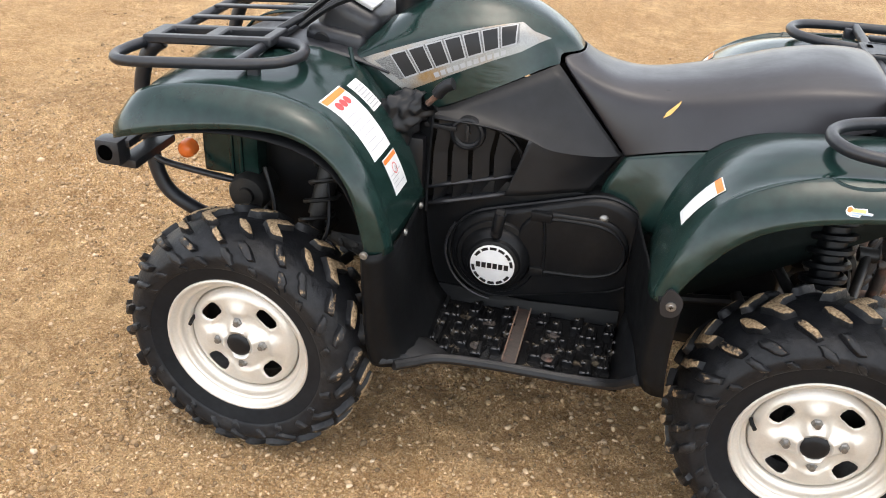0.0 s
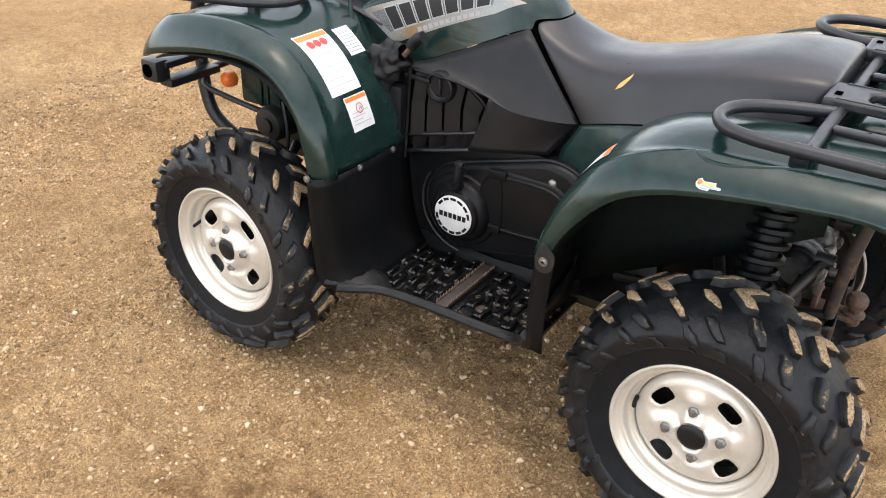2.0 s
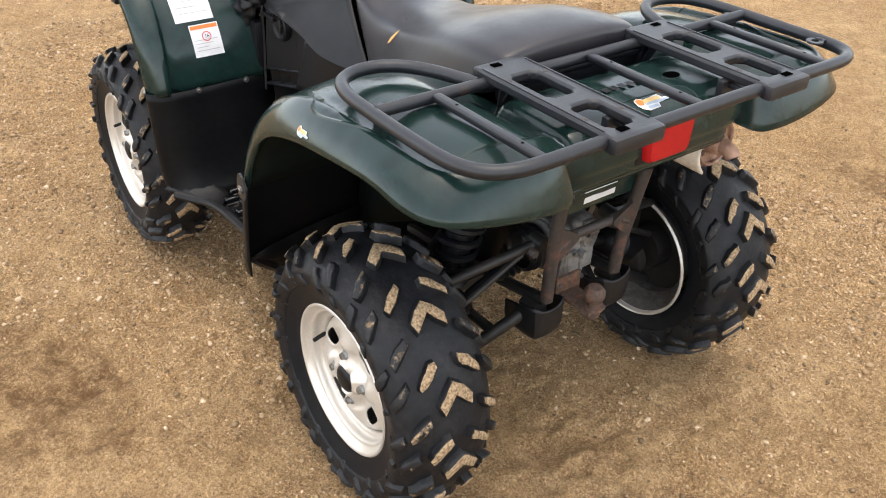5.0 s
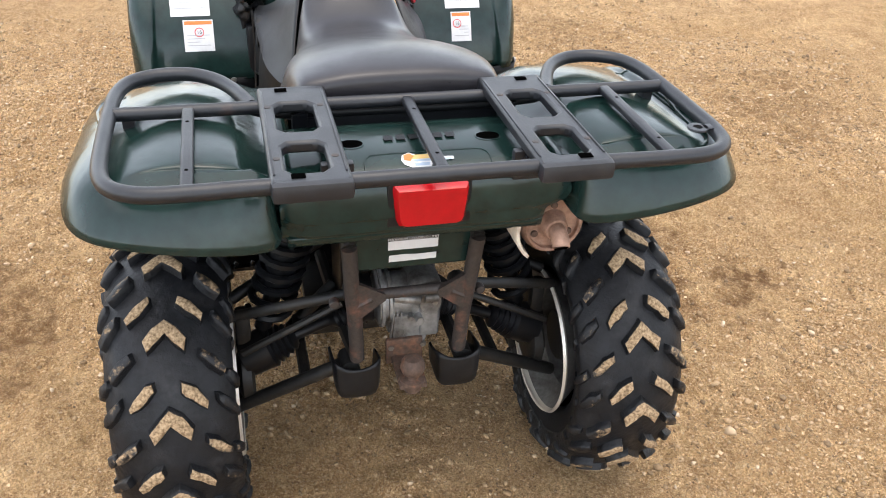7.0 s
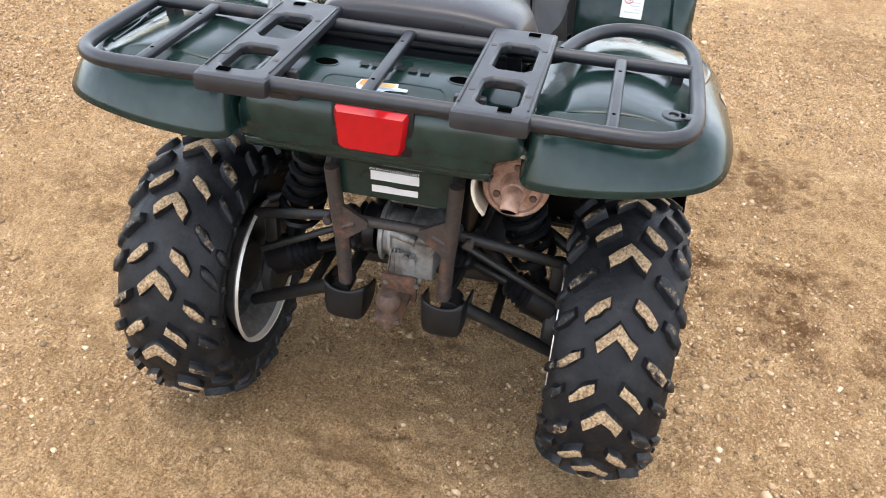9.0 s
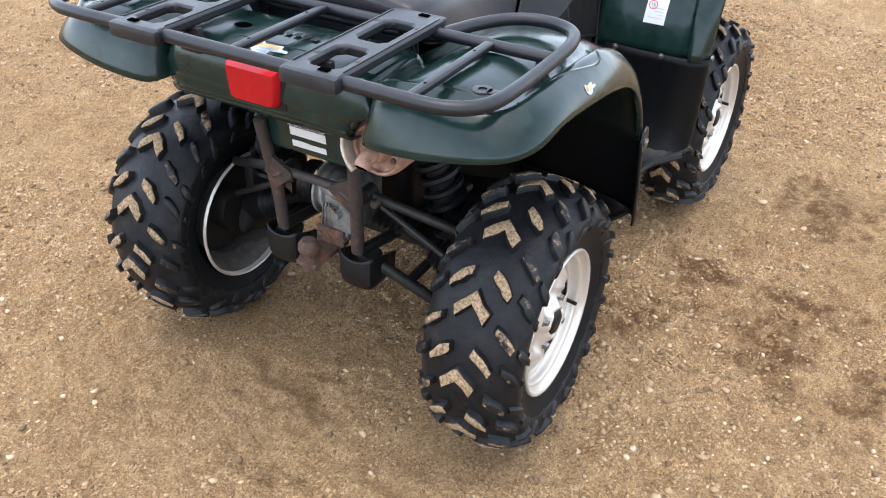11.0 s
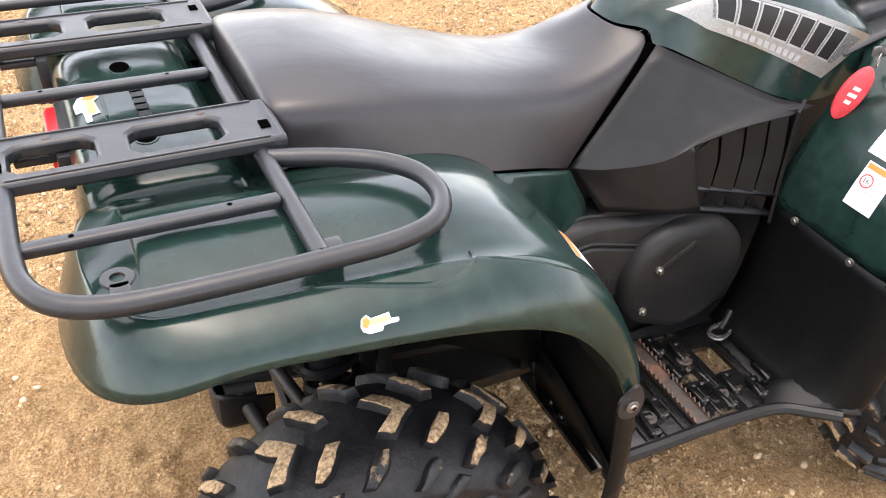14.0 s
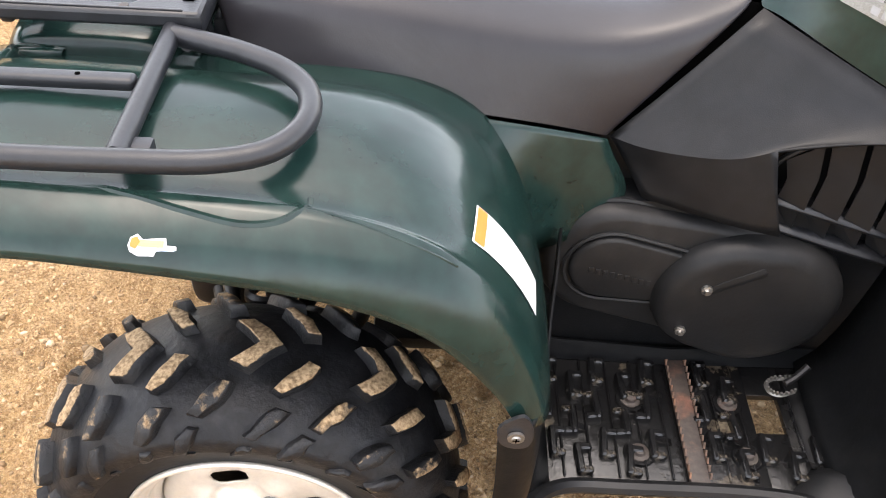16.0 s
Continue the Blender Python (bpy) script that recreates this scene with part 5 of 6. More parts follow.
# ---- racks ----
def rack_rear():
    z = .930
    bm = bmesh.new()
    half = [(-.372, 0, .938), (-.372, .25, .938), (-.372, .36, .937), (-.364, .425, .935), (-.335, .467, .933), (-.28, .486, .931), (-.18, .490, z), (-.06, .489, z), (.02, .484, z),
            (.075, .462, z), (.102, .415, z), (.098, .362, z), (.066, .320, z), (.015, .290, z), (-.040, .270, z), (-.066, .262, z)]
    path = half[::-1] + [(x, -y, q) for x, y, q in half[1:]]
    tube(bm, path, .0125, seg=12, step=5)
    rack = part("rear_rack", bm, RACK, atv, "black tubular steel rear cargo rack, paint worn to rust at corners")
    bm = bmesh.new()
    tube(bm, [(-.070, -.482, z), (-.070, .482, z)], .0115, seg=12, step=1)
    part("cross_tube", bm, RACK, rack)
    bm = bmesh.new()
    tube(bm, [(-.050, -.272, z - .004), (-.052, -.20, z - .022), (-.052, .20, z - .022), (-.050, .272, z - .004)], .009, seg=12, step=4)
    part("cross_tube", bm, BLACK, rack)
    for y in (-.365, 0, .365):
        bm = bmesh.new()
        box(bm, (-.222, y, .9345), (.282, .019, .015), .006, None, 3)
        part("flat_bar", bm, RACK, rack)
        for x in (-.31, -.14):
            bm = bmesh.new()
            lathe(bm, [(.0, .9424), (.003, .9424), (.0032, .942)], 8, "z", (x, y, 0))
            part("bar_hole", bm, VOID, rack)
    for s in (1, -1):
        # moulded pad with two windows, wrapped over both tubes
        bm = bmesh.new()
        x0, x1, y0, y1 = -.392, -.036, .138 * s, .252 * s
        xs = (x0, -.374, -.362, -.350, -.274, -.262, -.222, -.210, -.120, -.108, -.092, x1)
        yc = (y0, y0 + .028 * s, y0 + .039 * s, y1 - .034 * s, y1 - .023 * s, y1)
        vs = [[bm.verts.new((x, y, .952)) for y in yc] for x in xs]
        for i in range(len(xs) - 1):
            for j in range(len(yc) - 1):
                cell = [vs[i][j], vs[i + 1][j], vs[i + 1][j + 1], vs[i][j + 1]]
                if i in (2, 3, 4, 6, 7, 8) and j in (1, 2, 3):
                    # only the rounded corners of a window are filled
                    if i in (3, 7) or j == 2:
                        continue
                    first = i in (2, 6)
                    cell.pop({(True, 1): 2, (False, 1): 3, (False, 3): 0, (True, 3): 1}[(first, j)])
                bm.faces.new(cell)
        r = bmesh.ops.extrude_face_region(bm, geom=bm.faces[:])
        for v in [g for g in r["geom"] if isinstance(g, bmesh.types.BMVert)]:
            v.co.z -= .020
        pad = part("rack_pad", bm, PAD, rack, "black moulded plastic rack pad with two windows", angle=30)
        bv = pad.modifiers.new("edge", "BEVEL")
        bv.width, bv.segments, bv.limit_method = .005, 2, "ANGLE"
        for xx in (x0 + .004, x1 - .012):
            bm = bmesh.new()
            box(bm, (xx, (y0 + y1) / 2, .937), (.027, .116, .030), .009)
            part("pad_clip", bm, PAD, pad)
            bm = bmesh.new()
            box(bm, (xx + (.014 if xx < -.2 else -.008), (y0 + y1) / 2 + .018 * s, .9528), (.013, .020, .002), .0005)
            part("pad_slot", bm, VOID, pad)
        for y in (y0 + .006 * s, y1 - .006 * s):
            bm = bmesh.new()
            box(bm, (-.212, y, .9525), (.31, .0035, .0030), .0012)
            part("pad_ridge", bm, PAD, pad)
        for x in (-.315, -.125):
            for y in (y0 + .016 * s, y1 - .013 * s):
                bm = bmesh.new()
                lathe(bm, [(0, .9530), (.003, .9530), (.0055, .9526), (.006, .951)], 12, "z", (x, y, 0))
                part("pad_rivet", bm, OLD_STEEL, pad)
        # brackets down to the fender, and an eyelet
        bm = bmesh.new()
        box(bm, (-.055, .462 * s, .912), (.030, .020, .040), .004)
        box(bm, (-.060, .462 * s, .894), (.045, .035, .006), .002)
        part("rack_bracket", bm, RACK, rack)
        bm = bmesh.new()
        tube(bm, [(-.06, .185 * s, .922), (-.055, .185 * s, .90), (-.05, .185 * s, .862)], .012, seg=8, step=2)
        box(bm, (-.075, .185 * s, .90), (.05, .026, .006), .002, Euler((0, radians(60), 0)))
        part("rack_strut", bm, RACK, rack)
        bm = bmesh.new()
        box(bm, (-.30, .15 * s, .908), (.016, .050, .050), .004)
        box(bm, (-.33, .15 * s, .922), (.055, .018, .010), .003)
        part("rack_bracket", bm, RACK, rack)
    bm = bmesh.new()
    lathe(bm, [(.008, .002), (.008, -.002), (.017, -.002), (.018, 0), (.017, .002), (.008, .002)], 20, "z", (-.276, -.452, .938))
    box(bm, (-.276, -.472, .938), (.020, .022, .004), .001)
    part("eyelet", bm, RACK, rack)
    return rack


rear_rack = rack_rear()


def rack_front():
    def zz(x):
        return .938 - .075 * (x - 1.19)
    bm = bmesh.new()
    for s in (1, -1):
        loop = [(1.585, .20), (1.615, .30), (1.610, .375), (1.565, .408), (1.46, .408), (1.36, .404), (1.28, .396), (1.215, .372), (1.188, .322),
                (1.205, .262), (1.25, .225), (1.31, .215)]
        tube(bm, [(x, y * s, zz(x)) for x, y in loop], .0125, seg=12, step=5)
    tube(bm, [(1.585, -.21, zz(1.585)), (1.585, .21, zz(1.585))], .0125, step=1)
    tube(bm, [(1.305, -.40, zz(1.305)), (1.305, .40, zz(1.305))], .0115, step=1)
    rack = part("front_rack", bm, RACK, atv, "black tubular steel front cargo rack")
    for y in (-.29, -.06, .06):
        bm = bmesh.new()
        box(bm, (1.445, y, zz(1.445) + .012), (.28, .022, .008), .003, Euler((0, radians(4.3), 0)))
        part("flat_bar", bm, RACK, rack)
    for s in (1, -1):
        bm = bmesh.new()
        x0, x1, y0, y1 = 1.282, 1.605, .165 * s, .268 * s
        xs = (x0, 1.31, 1.42, 1.455, 1.565, x1)
        yc = (y0, y0 + .022 * s, y1 - .022 * s, y1)
        vs = [[bm.verts.new((x, y, zz(x) + .020)) for y in yc] for x in xs]
        for i in range(len(xs) - 1):
            for j in range(3):
                if i in (1, 3) and j == 1:
                    continue
                bm.faces.new((vs[i][j], vs[i + 1][j], vs[i + 1][j + 1], vs[i][j + 1]))
        r = bmesh.ops.extrude_face_region(bm, geom=bm.faces[:])
        for v in [g for g in r["geom"] if isinstance(g, bmesh.types.BMVert)]:
            v.co.z -= .022
        pad = part("rack_pad", bm, PAD, rack, "black moulded plastic rack pad", angle=30)
        bv = pad.modifiers.new("edge", "BEVEL")
        bv.width, bv.segments, bv.limit_method = .005, 2, "ANGLE"
        bm = bmesh.new()
        box(bm, (1.27, .385 * s, .912), (.026, .020, .04), .004)
        part("rack_bracket", bm, RACK, rack)
        # front uprights to the bumper
        bm = bmesh.new()
        tube(bm, [(1.570, .24 * s, zz(1.57)), (1.602, .25 * s, .882), (1.630, .25 * s, .81), (1.636, .25 * s, .73), (1.626, .25 * s, .65)], .019, seg=12)
        part("rack_upright", bm, RACK, rack)
        bm = bmesh.new()
        tube(bm, [(1.33, .16 * s, zz(1.33)), (1.27, .13 * s, .965), (1.20, .10 * s, 1.0)], .009, seg=10)
        part("rack_stay", bm, RACK, rack)
    return rack


front_rack = rack_front()

# front bumper
bm = bmesh.new()
for s in (1, -1):
    tube(bm, [(1.625, .25 * s, .68), (1.628, .25 * s, .62), (1.602, .25 * s, .53), (1.53, .24 * s, .472), (1.44, .215 * s, .43), (1.36, .18 * s, .40)], .019, seg=12)
    tube(bm, [(1.615, .26 * s, .630), (1.587, .27 * s, .611), (1.432, .25 * s, .579), (1.34, .23 * s, .565)], .0085, seg=10)
tube(bm, [(1.615, -.25, .655), (1.625, 0, .655), (1.615, .25, .655)], .011, seg=10)
bumper = part("front_bumper", bm, RACK, atv, "black tubular front bumper with plastic end caps")
for s in (1, -1):
    bm = bmesh.new()
    box(bm, (1.617, .425 * s, .700), (.064, .050, .062), .012)
    box(bm, (1.59, .33 * s, .665), (.05, .18, .022), .006)
    box(bm, (1.60, .33 * s, .715), (.05, .18, .020), .006)
    part("bumper_cap", bm, PAD, bumper)
    bm = bmesh.new()
    lathe(bm, [(.019, .0), (.0, .0004)], 24, "y", (1.620, .4512 * s, .701))
    if s < 0:
        bmesh.ops.scale(bm, vec=(1, 1, 1), verts=bm.verts)
    part("cap_hole", bm, VOID, bumper)
    bm = bmesh.new()
    lathe(bm, [(0, .028), (.012, .026), (.020, .018), (.023, .006), (.023, -.01)], 20, "y", (0, 0, 0))
    if s < 0:
        bmesh.ops.scale(bm, vec=(1, -1, 1), verts=bm.verts)
    o = part("side_reflector", bm, ORANGE, bumper, "round amber reflector")
    o.matrix_basis = pose(1.535, .235 * s, .640)
# front lower structure seen through the arch
for s in (1, -1):
    bm = bmesh.new()
    box(bm, (1.425, .20 * s, .69), (.15, .06, .22), .012)
    box(bm, (1.42, .232 * s, .69), (.012, .008, .21), .003)
    box(bm, (1.395, .232 * s, .69), (.012, .008, .21), .003)
    part("front_box", bm, GREEN, atv, "dark green plastic inner box")
    bm = bmesh.new()
    lathe(bm, [(0, .27), (.02, .27), (.022, .262), (.045, .26), (.052, .25), (.052, .17)], 28, "y", (1.375, 0, .545))
    if s < 0:
        bmesh.ops.scale(bm, vec=(1, -1, 1), verts=bm.verts)
    part("horn", bm, STEEL, atv)
    # suspension: two arms, shock, brake
    for za, zb, xw in ((.34, .28, .13), (.46, .36, .10)):
        bm = bmesh.new()
        tube(bm, [(1.28 + xw, .13 * s, za), (1.285, .36 * s, zb)], .014, seg=10, step=1)
        tube(bm, [(1.28 - xw, .13 * s, za), (1.275, .36 * s, zb)], .014, seg=10, step=1)
        part("control_arm", bm, STEEL, atv)
    bm = bmesh.new()
    tube(bm, [(1.23, .30 * s, .33), (1.20, .22 * s, .50)], .020, seg=12, step=1)
    tube(bm, [(1.20, .22 * s, .50), (1.17, .14 * s, .70)], .028, seg=12, step=1)
    turns = 7
    coil = []
    a, b = Vector((1.225, .29 * s, .35)), Vector((1.175, .155 * s, .66))
    for k in range(turns * 10):
        t = k / (turns * 10 - 1)
        ang = t * turns * math.tau
        coil.append(a.lerp(b, t) + .040 * Vector((math.cos(ang), math.sin(ang) * .9, math.sin(ang) * .35)))
    tube(bm, coil, .006, seg=6, step=1)
    part("shock_absorber", bm, STEEL, atv)
    bm = bmesh.new()
    lathe(bm, [(0, .27), (.09, .27), (.095, .275), (.095, .285), (.0, .285)], 32, "y", (1.28, 0, .30))
    box(bm, (1.32, .29, .38), (.08, .05, .07), .012)
    if s < 0:
        bmesh.ops.scale(bm, vec=(1, -1, 1), verts=bm.verts)
    part("front_brake", bm, STEEL, atv)
    bm = bmesh.new()
    lathe(bm, [(.030, .12), (.034, .14), (.026, .15), (.032, .165), (.024, .175), (.012, .18), (.012, .28), (.026, .29), (.032, .30)], 20, "y", (1.28, 0, .32))
    if s < 0:
        bmesh.ops.scale(bm, vec=(1, -1, 1), verts=bm.verts)
    part("drive_shaft", bm, STEEL, atv)
    bm = bmesh.new()
    tube(bm, [(1.33, .24 * s, .62), (1.30, .26 * s, .52), (1.29, .31 * s, .42), (1.30, .33 * s, .37)], .006, seg=6)
    tube(bm, [(1.18, .20 * s, .60), (1.16, .27 * s, .48), (1.22, .32 * s, .38)], .005, seg=6)
    part("brake_hose", bm, INK, atv)

# steering head and display pod
bm = bmesh.new()
box(bm, (1.165, .0, .945), (.15, .20, .12), .040, Euler((0, radians(-25), 0)), 4)
box(bm, (1.185, .0, .915), (.15, .26, .06), .025, Euler((0, radians(-8), 0)), 4)
pod = part("display_pod", bm, PAD, atv, "black plastic instrument pod")
bm = bmesh.new()
box(bm, (1.135, .03, 1.005), (.070, .10, .010), .004, Euler((0, radians(-25), 0)))
part("display", bm, SCREEN, pod, "pale grey instrument display")
bm = bmesh.new()
lathe(bm, [(0, .03), (.018, .03), (.021, .024), (.021, 0), (.016, -.02)], 18, "y", (1.215, .105, .918))
part("choke_knob", bm, BLACK, pod, "round black knob")
for k, path in enumerate(([(1.02, .10, 1.035), (1.06, .15, 1.050), (1.16, .16, 1.02), (1.26, .14, .95)], [(1.00, .06, 1.045), (1.08, .12, 1.065), (1.18, .14, 1.03), (1.28, .12, .95)])):
    bm = bmesh.new()
    tube(bm, path, .0075, seg=8)
    part("control_cable", bm, INK, pod)
bm = bmesh.new()
lathe(bm, [(0, .94), (.035, .94), (.035, 1.02), (.045, 1.03), (.045, 1.06), (.03, 1.07), (0, 1.07)], 20, "z", (1.035, 0, 0))
box(bm, (1.03, 0, 1.055), (.06, .13, .035), .010)
part("steering_stem", bm, INK, atv, "black steering stem and clamp")

for s in (1, -1):
    bm = bmesh.new()
    tube(bm, [(1.120, .196 * s, .930), (1.104, .212 * s, .890), (1.080, .220 * s, .850), (1.052, .226 * s, .795)], .0055, seg=8)
    part("tank_seam", bm, GREEN, tank)

# gear lever with gaiter, left; key cap
bm = bmesh.new()
rows = []
c0, c1 = Vector((1.034, .222, .752)), Vector((.925, .230, .832))
rr = random.Random(5)
for k in range(41):
    t = k / 40
    c = c0.lerp(c1, t) + Vector((0, .006 * math.sin(5 * t), .012 * math.sin(3 * t)))
    rad = .056 - .032 * t ** 1.5 + .0022 * math.sin(t * 5 * math.tau)
    ax = (c1 - c0).normalized()
    u = ax.cross(Vector((0, 1, 0))).normalized()
    v = ax.cross(u)
    row = []
    for j in range(36):
        a = j * math.tau / 36
        fold = .10 * math.sin(3 * a + 8 * t) + .10 * math.sin(5 * a - 11 * t) + .07 * math.sin(9 * a + 16 * t) + .05 * math.sin(14 * a - 23 * t)
        row.append(c + rad * (1 + fold) * (math.cos(a) * u + math.sin(a) * v * .8) + ax * .012 * math.sin(2 * a + 1.3))
    rows.append(row)
grid_closed(bm, rows)
gaiter = part("lever_gaiter", bm, BLACK, atv, "wrinkled black rubber gaiter", angle=180)
bm = bmesh.new()
tube(bm, [(.925, .232, .832), (.895, .236, .864)], .007, seg=8, step=1)
part("gear_lever", bm, RUST, atv, "short rusty gear lever with black knob")
bm = bmesh.new()
tube(bm, [(.902, .236, .858), (.892, .238, .872), (.878, .240, .884), (.864, .241, .890)], .014, seg=12)
part("lever_knob", bm, BLACK, atv)
bm = bmesh.new()
box(bm, (.955, .215, .66), (.055, .05, .18), .012)
part("lever_bracket", bm, INK, atv)
bm = bmesh.new()
lathe(bm, [(.040, .18), (.042, .205), (.039, .216), (.034, .218), (.031, .212), (.026, .210), (.026, .205), (.0, .205)], 36, "y", (.832, 0, .765))
cap = part("key_cap", bm, BLACK, vent_l, "round black locking cap")
bm = bmesh.new()
box(bm, (.832, .209, .765), (.006, .010, .040), .002)
lathe(bm, [(.0, .2125), (.005, .212), (.006, .205)], 12, "y", (.832, 0, .765))
part("key_slot", bm, STEEL, cap)

bm = bmesh.new()
box(bm, (.895, .214, .776), (.075, .012, .012), .003, Euler((0, radians(-3), 0)))
part("gate_bar", bm, BLACK, atv)

# ---- rear running gear ----
bm = bmesh.new()
for s in (1, -1):
    tube(bm, [(-.172, .118 * s, .70), (-.158, .112 * s, .60), (-.148, .106 * s, .52), (-.142, .102 * s, .425)], .0145, seg=12)
    tube(bm, [(-.15, .108 * s, .56), (-.152, .075 * s, .578)], .016, seg=8, step=1)
tube(bm, [(-.152, -.108, .580), (-.152, .108, .580)], .011, seg=10, step=1)
for s in (1, -1):
    prism(bm, [(-.166, .122 * s, .622), (-.168, .100 * s, .616), (-.166, .050 * s, .586), (-.166, .050 * s, .574), (-.164, .098 * s, .536), (-.160, .116 * s, .530)], (.010, 0, 0))
rear_frame = part("rear_frame", bm, OLD_STEEL, atv, "rusty brown steel tube rear frame")
for s in (1, -1):
    for path in ([(-.172, .118 * s, .70), (0.0, .12 * s, .80), (.25, .12 * s, .74)], [(-.142, .102 * s, .425), (.0, .11 * s, .40), (.35, .12 * s, .36)]):
        bm = bmesh.new()
        tube(bm, path, .0135, seg=8)
        part("frame_tube", bm, STEEL, atv)
for s in (1, -1):
    bm = bmesh.new()
    x0 = -.158
    rows = []
    for z, ins, dx in ((.414, 0, 0), (.400, .001, -.001), (.370, .002, -.002), (.348, .004, 0), (.336, .009, .006), (.329, .020, .016), (.327, .036, .040)):
        rows.append([(x, y * s, z + lift * (z > .41)) for x, y, lift in (
            (x0 + .075, .057 + ins, -.02), (x0 + .02, .056 + ins, .002), (x0 + .002 + dx, .060 + ins, .012), (x0 + dx, .078 + ins * .6, -.003), (x0 - .002 + dx, .102, -.006),
            (x0 + dx, .128 - ins * .6, -.003), (x0 + .002 + dx, .144 - ins, .014), (x0 + .02, .148 - ins, .004), (x0 + .095, .149 - ins, -.015))])
    grid(bm, rows)
    thick(part("skid_bracket", bm, BLACK, atv, "scuffed black plastic skid bracket", angle=50), .005, 1)
# added dark block ahead of the final drive, standing for machinery lost in the dark
bm = bmesh.new()
box(bm, (.16, 0, .54), (.20, .21, .38), .035, None, 3)
part("dark_filler_block", bm, DULL, atv)
# hitch
bm = bmesh.new()
box(bm, (-.135, 0, .385), (.13, .055, .012), .003)
box(bm, (-.10, 0, .40), (.012, .075, .06), .003)
hitch = part("tow_hitch", bm, RUST, atv, "rusty tow hitch plate")
bm = bmesh.new()
lathe(bm, [(.0, .366), (.016, .366), (.018, .370), (.018, .384), (.025, .388), (.025, .396), (.013, .398), (.013, .406), (.021, .412), (.0245, .422), (.0235, .434),
           (.016, .444), (.0, .447)], 28, "z", (-.185, 0, 0))
part("tow_ball", bm, RUST, hitch, "rusty steel tow ball")
# final drive
bm = bmesh.new()
lathe(bm, [(0, .070), (.050, .070), (.058, .066), (.058, .056), (.052, .054), (.052, .044), (.056, .042), (.056, .034), (.048, .030), (.048, -.02), (0, -.02)], 32, "y", (-.045, 0, .500))
box(bm, (-.045, -.050, .500), (.105, .085, .115), .026, None, 4)
lathe(bm, [(0, -.062), (.026, -.062), (.030, -.056), (.034, -.02)], 24, "x", (-.045, -.058, .512))
tube(bm, [(-.093, .030, .528), (-.100, -.01, .524), (-.098, -.03, .520)], .012, seg=10)
prism(bm, [(-.098, .030, .480), (-.098, -.020, .485), (-.098, -.052, .425), (-.098, -.045, .405), (-.098, .035, .405)], (.030, 0, 0))
box(bm, (-.05, 0, .455), (.06, .09, .06), .012)
box(bm, (-.088, -.058, .490), (.030, .052, .125), .010, None, 3)
box(bm, (-.020, -.010, .588), (.07, .125, .038), .008, None, 3)
tube(bm, [(-.106, -.042, .528), (-.106, -.076, .528)], .011, seg=12, step=1)
lathe(bm, [(0, -.020), (.010, -.020), (.011, -.016), (.011, 0)], 6, "x", (-.098, -.030, .478))
lathe(bm, [(.060, .063), (.064, .062), (.064, .054), (.060, .053)], 32, "y", (-.045, 0, .500))
for k in range(3):
    box(bm, (-.094, .022 + .014 * (k - 1), .455), (.010, .004, .070), .0015, Euler((radians(8 * (k - 1)), 0, 0)))
bmesh.ops.scale(bm, vec=(1, .80, 1), verts=bm.verts, space=Matrix.Translation((0, .022, 0)))
diff = part("final_drive", bm, ALLOY, atv, "grey cast alloy final drive housing")
bm = bmesh.new()
lathe(bm, [(.040, .105), (.050, .098), (.044, .090), (.052, .083), (.048, .072), (.050, .060)], 28, "y", (-.045, 0, .500))
part("shaft_boot", bm, INK, diff)
for y, z in ((-.012, .480), (-.060, .512), (.028, .410), (-.038, .412)):
    bm = bmesh.new()
    lathe(bm, [(0, -.008), (.006, -.008), (.007, 0)], 6, "x", (-.100, y, z))
    part("housing_bolt", bm, CHROME, diff)
